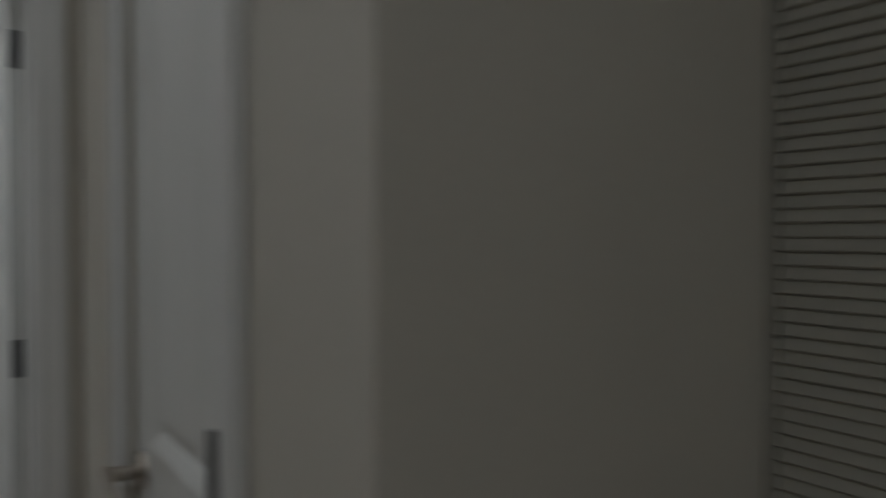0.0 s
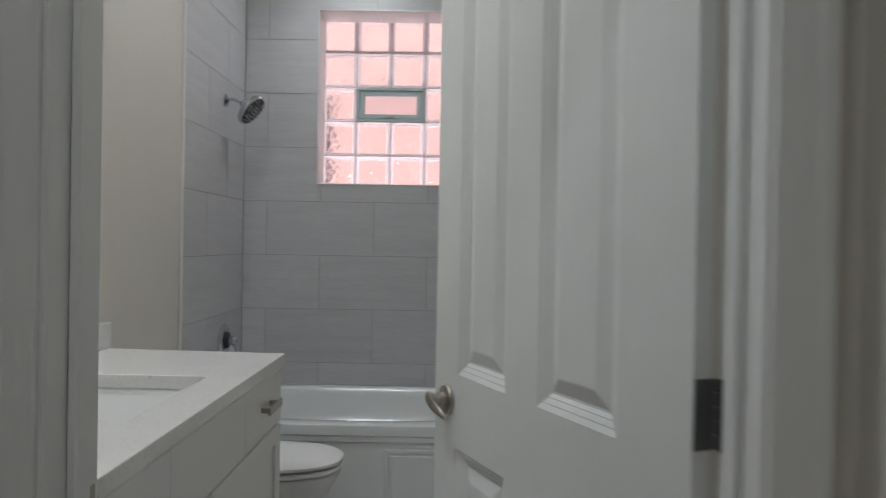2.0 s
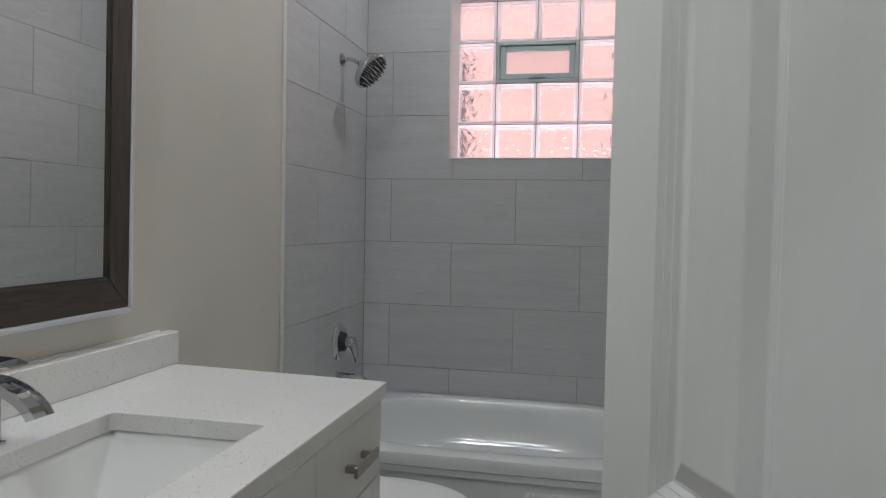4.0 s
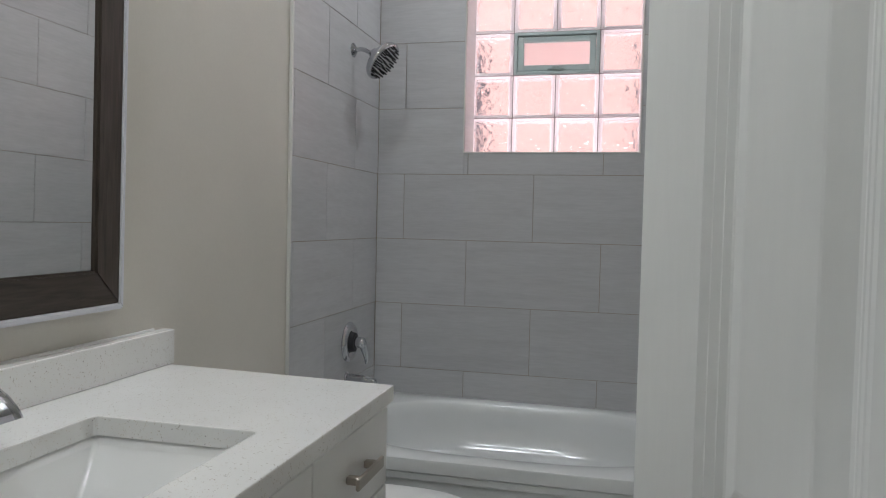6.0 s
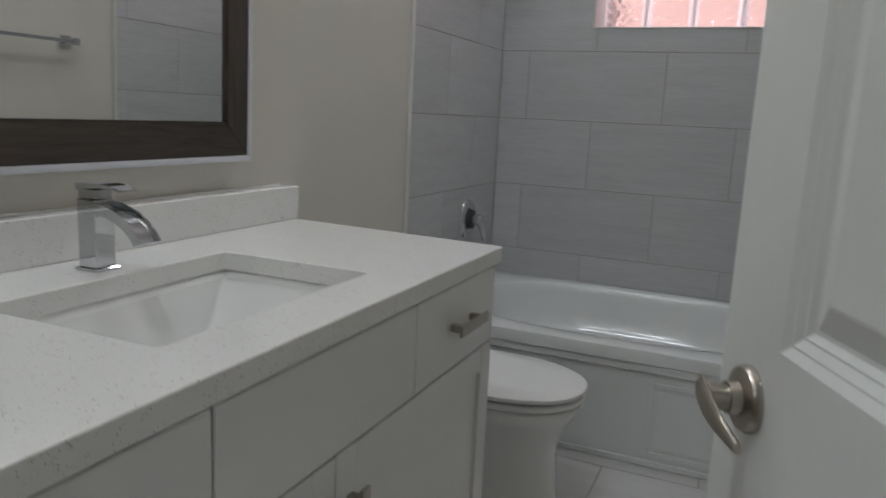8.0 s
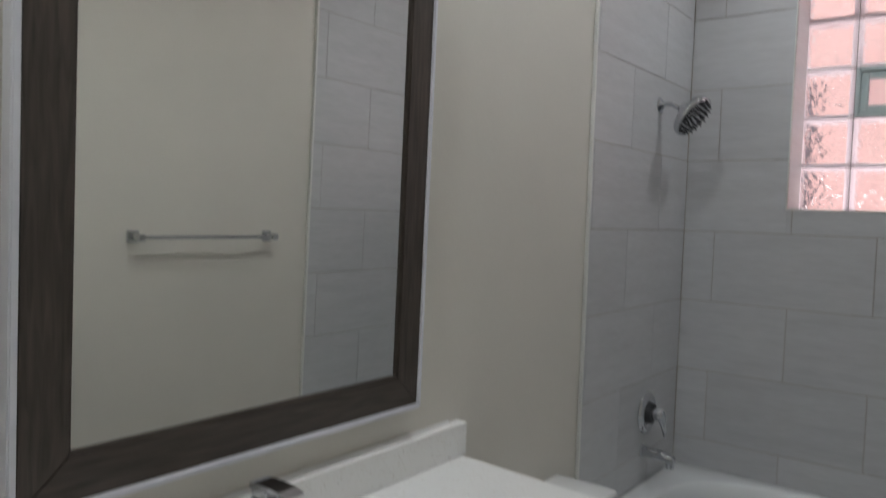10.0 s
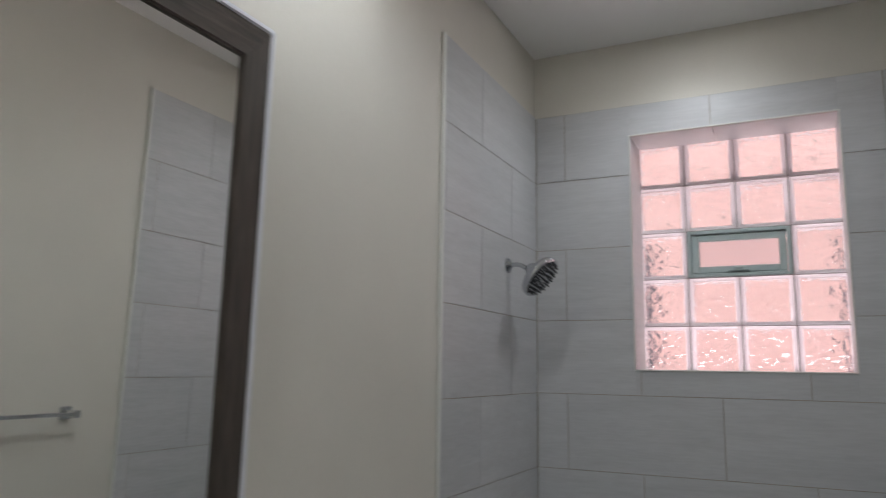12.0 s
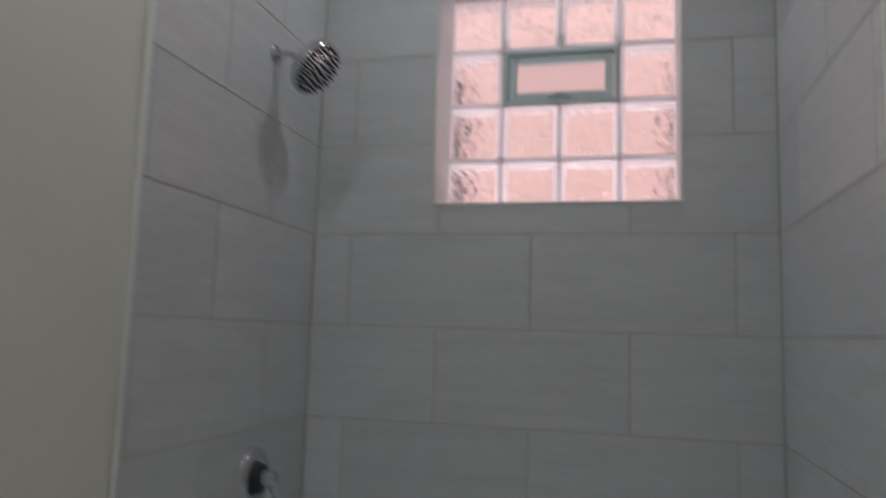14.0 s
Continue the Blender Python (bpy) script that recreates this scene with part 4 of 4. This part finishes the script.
def faucet():
    root = thing("faucet", (0.105, -2.39, CTOP), "square chrome waterfall faucet on the quartz top", "faucet")
    part("base", box(-0.026, 0.026, -0.026, 0.026, 0.0, 0.006, 0.001), CHROME, root)
    part("column", box(-0.021, 0.021, -0.021, 0.021, 0.006, 0.125, 0.0015), CHROME, root)
    rings = []
    for s in range(12):
        t = s / 11
        a = 1.25 * t
        x = 0.0 + 0.125 * math.sin(a) / math.sin(1.25)
        z = 0.122 - 0.06 * (1 - math.cos(a)) / (1 - math.cos(1.25))
        dx, dz = math.sin(a) * 0.018, math.cos(a) * 0.018
        w = 0.0225
        rings.append([(x, -w, z), (x, -w + 0.004, z), (x - dx * 0.35, -w + 0.005, z - dz * 0.35), (x - dx * 0.35, w - 0.005, z - dz * 0.35), (x, w - 0.004, z), (x, w, z), (x - dx, w, z - dz), (x - dx, -w, z - dz)])
    part("spout", loft(rings), CHROME, root)
    rings = []
    for x, z, h in ((-0.024, 0.14, 0.022), (0.0, 0.143, 0.02), (0.03, 0.146, 0.014), (0.055, 0.147, 0.009), (0.075, 0.143, 0.006)):
        rings.append([(x, -0.02, z), (x, 0.02, z), (x, 0.02, z + h * 0.5), (x, -0.02, z + h * 0.5)])
    part("handle", loft(rings), CHROME, root)
    part("handle_hub", box(-0.021, 0.021, -0.018, 0.018, 0.126, 0.142, 0.001), CHROME, root)


faucet()


# ---- mirror ----
MIRROR_LEAN = 0.8


def mirror():
    y0, y1, z0, z1 = -2.778, -1.85, 1.003, 2.25
    root = thing("mirror", (XL, (y0 + y1) / 2, z0), "framed wall mirror in dark wood with silver lip", "mirror")
    inv = root.matrix_world.inverted()

    def put(name, bm, mat, label=""):
        bmesh.ops.transform(bm, matrix=inv, verts=bm.verts)
        return part(name, bm, mat, root, label)

    def bars(name, a, t, x0, x1, mv, mh, bev, label):
        ya, yb, za, zb = y0 + a, y1 - a, z0 + a, z1 - a
        for kind, yy0, yy1, zz0, zz1 in (("v", ya, ya + t, za, zb), ("v", yb - t, yb, za, zb), ("h", ya, yb, za, za + t), ("h", ya, yb, zb - t, zb)):
            # mitred ends
            bm = bmesh.new()
            if kind == "v":
                s = 1 if yy0 == ya else -1
                q = [(yy0 if s > 0 else yy1, zz0), (yy1 if s > 0 else yy0, zz0 + t), (yy1 if s > 0 else yy0, zz1 - t), (yy0 if s > 0 else yy1, zz1)]
            else:
                s = 1 if zz0 == za else -1
                q = [(yy0, zz0 if s > 0 else zz1), (yy0 + t, zz1 if s > 0 else zz0), (yy1 - t, zz1 if s > 0 else zz0), (yy1, zz0 if s > 0 else zz1)]
            lo = [bm.verts.new((x0, y, z)) for y, z in q]
            hi = [bm.verts.new((x1, y, z)) for y, z in q]
            bm.faces.new(lo), bm.faces.new(hi)
            for i in range(4):
                bm.faces.new((lo[i], lo[(i + 1) % 4], hi[(i + 1) % 4], hi[i]))
            bmesh.ops.recalc_face_normals(bm, faces=bm.faces)
            bmesh.ops.bevel(bm, geom=bm.edges[:], offset=bev, segments=2, affect="EDGES")
            put(name, bm, mv if kind == "v" else mh, label)
    bars("silver_lip", 0.0, 0.0135, XL + 0.001, XL + 0.034, SILVER, SILVER, 0.003, "silver painted outer lip")
    bars("frame_rail", 0.0137, 0.074, XL + 0.002, XL + 0.031, FRAME_WOOD_V, FRAME_WOOD_H, 0.002, "dark walnut frame rail")
    bars("inner_lip", 0.0878, 0.004, XL + 0.002, XL + 0.028, FRAME_WOOD_V, FRAME_WOOD_H, 0.0008, "thin dark inner edge")
    put("mirror_glass", box(XL + 0.004, XL + 0.023, y0 + 0.0925, y1 - 0.0925, z0 + 0.0925, z1 - 0.0925), MIRROR, "clear mirror glass")
    # the top hangs a little off the wall
    root.matrix_world = Matrix.Translation((XL, (y0 + y1) / 2, z0)) @ pose(0, 0, 0, 0, MIRROR_LEAN, 0)


mirror()


# ---- towel bar on the opposite wall ----
def towel_bar():
    root = thing("towel_bar", (XR, -1.46, 1.31), "square chrome towel bar on the cream wall", "towel bar")
    for y in (-0.31, 0.31):
        part("post_plate", box(-0.01, 0, y - 0.024, y + 0.024, -0.024, 0.024, 0.003), SATIN_CHROME, root)
        part("post", box(-0.06, -0.01, y - 0.011, y + 0.011, -0.011, 0.011, 0.002), SATIN_CHROME, root)
        part("post_cap", box(-0.072, -0.046, y - 0.014, y + 0.014, -0.014, 0.014, 0.003), SATIN_CHROME, root)
    part("bar", box(-0.064, -0.05, -0.298, 0.298, -0.007, 0.007, 0.0015), SATIN_CHROME, root)


towel_bar()


# ---- ceiling lights ----
def can_light(x, y, watts, size=0.05, spot=150):
    root = thing("recessed_light", (x, y, H_CEIL), "round white recessed ceiling light, unseen, switched on", "ceiling light", "recessed ceiling lights")
    part("trim_ring", lathe([(0.09, 0), (0.09, -0.004), (0.075, -0.008), (0.065, -0.004), (0.065, 0)], 36), PLASTIC, root, "", True)
    part("lens", lathe([(0.063, -0.001), (0.062, -0.003), (0, -0.0035)], 32), LENS, root, "lit lens", True)
    lamp = bpy.data.lights.new("can_lamp", "SPOT")
    lamp.energy, lamp.color, lamp.shadow_soft_size = watts, LAMP_COLOR, size
    lamp.spot_size, lamp.spot_blend = radians(spot), 0.85
    ob = new("can_lamp", lamp)
    ob.location = (x, y, H_CEIL - 0.03)


can_light(0.68, -0.46, 14, 0.028)
can_light(0.31, -1.75, CAN_WATTS, 0.028)
can_light(0.30, -2.95, 28)
# the hall's two cans are unseen, added to brighten it
can_light(0.75, -4.0, 0.52 * HALL_FILL_WATTS)
can_light(0.6, -5.75, 1.25 * HALL_FILL_WATTS)


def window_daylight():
    """An unseen lamp added outside, for daylight bounced in through the glass blocks."""
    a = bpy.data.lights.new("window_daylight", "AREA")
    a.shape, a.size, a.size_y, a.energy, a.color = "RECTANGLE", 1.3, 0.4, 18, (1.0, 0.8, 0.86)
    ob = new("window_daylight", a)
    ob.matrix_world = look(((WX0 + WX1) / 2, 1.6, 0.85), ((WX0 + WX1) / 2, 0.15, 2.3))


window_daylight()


# ---- tiles ----
def tiles_on(parent, axis, face, spans, seams, cut=None):
    """Lays running-bond tiles on a wall. axis: the way along it; spans: from, to, bottom, top; seams: the offset of odd and even courses."""
    a0, a1, z0, z1 = spans
    pieces = {}
    for r in range(-5, 5):
        lo, hi = max(1.44 + 0.305 * r, z0), min(1.44 + 0.305 * (r + 1), z1)
        if hi - lo < 0.02:
            continue
        s = seams[r % 2]
        k = math.floor((a0 - s) / 0.61)
        while s + k * 0.61 < a1:
            b0, b1 = max(s + k * 0.61, a0), min(s + (k + 1) * 0.61, a1)
            k += 1
            if b1 - b0 < 0.015:
                continue
            for c0, c1, d0, d1 in (cut(b0, b1, lo, hi) if cut else [(b0, b1, lo, hi)]):
                w, h = c1 - c0 - 0.0027, d1 - d0 - 0.0027
                key = (round(w, 3), round(h, 3))
                if key not in pieces:
                    bm = box(-w / 2, w / 2, -0.0045, 0.0045, -h / 2, h / 2, 0.0008)
                    pieces[key] = mesh_from(bm, "tile", WALL_TILE)
                o = new("tile", pieces[key])
                o.parent = parent
                m = (c0 + c1) / 2
                o.matrix_world = pose(m, face, (d0 + d1) / 2) if axis == "x" else pose(face, m, (d0 + d1) / 2, 0, 0, 90)


def window_cut(b0, b1, lo, hi):
    """Cuts a tile round the window opening; the pieces of one tile meet with no joint between them."""
    if b1 <= WX0 or b0 >= WX1 or hi <= WZ0 or lo >= WZ1:
        return [(b0, b1, lo, hi)]
    out, g = [], 0.00135
    m0, m1 = max(b0, WX0), min(b1, WX1)
    if b0 < WX0 - 0.01:
        out.append((b0, WX0 + g, lo, hi))
        m0 -= g
    if b1 > WX1 + 0.01:
        out.append((WX1 - g, b1, lo, hi))
        m1 += g
    if lo < WZ0 - 0.01:
        out.append((m0, m1, lo, WZ0))
    if hi > WZ1 + 0.01:
        out.append((m0, m1, WZ1, hi))
    return out


TILE_TOP, TILE_EDGE_L, TILE_EDGE_R = 2.66, -0.935, -0.905


def tile_beds():
    """Grout behind the tiles, a thin bed on each wall."""
    for name, bm, par in (("grout_bed", box(XL + 0.0005, -0.0145, TILE_EDGE_L, 0.004, 0, TILE_TOP), WALL_L), ("grout_bed", box(1.4665, XR - 0.0005, TILE_EDGE_R, 0.004, 0, TILE_TOP), WALL_R)):
        part(name, bm, GROUT, par)
    bm = box(-0.0145, 1.4665, 0.0025, YB - 0.0005, 0.38, WZ0)
    add_box(bm, -0.0145, 1.4665, 0.0025, YB - 0.0005, WZ1, TILE_TOP)
    add_box(bm, -0.0145, WX0, 0.0025, YB - 0.0005, WZ0, WZ1)
    add_box(bm, WX1, 1.4665, 0.0025, YB - 0.0005, WZ0, WZ1)
    part("grout_bed", bm, GROUT, WALL_B)


tile_beds()
tiles_on(WALL_B, "x", 0.0045, (-0.012, 1.464, 0.38, TILE_TOP), (0.425, 0.12), window_cut)
tiles_on(WALL_L, "y", -0.0165, (TILE_EDGE_L, -0.001, 0.0, TILE_TOP), (-0.31, -0.615))
tiles_on(WALL_R, "y", 1.4685, (TILE_EDGE_R, -0.001, 0.0, TILE_TOP), (-0.235, -0.54))


def tile_trim():
    for name, x0, x1, y, lab in (("trim", XL + 0.0005, -0.0085, TILE_EDGE_L, "pale metal tile edge strip"), ("trim", 1.4605, XR - 0.0005, TILE_EDGE_R, "pale metal tile edge strip")):
        solid(name, box(x0, x1, y - 0.011, y - 0.0005, 0.0, TILE_TOP + 0.003, 0.0025, 2), ALUMINIUM, lab, "trim", "structure")
    # window reveal slabs and their metal nosing
    t = 0.009
    for bm, lab in ((box(WX0 - t, WX0, 0.004, 0.214, WZ0, WZ1), ""), (box(WX1, WX1 + t, 0.004, 0.214, WZ0, WZ1), ""), (box(WX0, WX1, 0.004, 0.214, WZ0 - t, WZ0), ""),
                    (box(WX0, 0.733, 0.004, 0.214, WZ1, WZ1 + t), ""), (box(0.736, WX1, 0.004, 0.214, WZ1, WZ1 + t), "")):
        part("reveal_tile", bm, WALL_TILE, WALL_B)
    bm = box(WX0 - 0.006, WX0, -0.003, 0.006, WZ0 - 0.006, WZ1 + 0.006, 0.0015)
    add_box(bm, WX1, WX1 + 0.006, -0.003, 0.006, WZ0 - 0.006, WZ1 + 0.006, 0.0015)
    add_box(bm, WX0, WX1, -0.003, 0.006, WZ0 - 0.006, WZ0, 0.0015)
    add_box(bm, WX0, WX1, -0.003, 0.006, WZ1, WZ1 + 0.006, 0.0015)
    solid("trim", bm, ALUMINIUM, "pale metal nosing round the window recess", "trim", "structure")


tile_trim()


def floor_tiles():
    pieces = {}
    for r in range(-8, 2):
        lo, hi = max(-1.285 + 0.305 * r, -3.27), min(-1.285 + 0.305 * (r + 1), -0.9)
        if hi - lo < 0.02:
            continue
        s = (0.775, 1.08)[r % 2]
        k = math.floor((XL - s) / 0.61)
        while s + k * 0.61 < XR:
            b0, b1 = max(s + k * 0.61, XL), min(s + (k + 1) * 0.61, XR)
            k += 1
            if b1 - b0 < 0.015:
                continue
            w, h = b1 - b0 - 0.003, hi - lo - 0.003
            key = (round(w, 3), round(h, 3))
            if key not in pieces:
                pieces[key] = mesh_from(box(-w / 2, w / 2, -0.004, 0.004, -h / 2, h / 2, 0.0008), "tile", FLOOR_TILE)
            o = new("tile", pieces[key])
            o.parent = FLOOR
            o.matrix_world = pose((b0 + b1) / 2, (lo + hi) / 2, -0.004, 90, 0, 0)


floor_tiles()
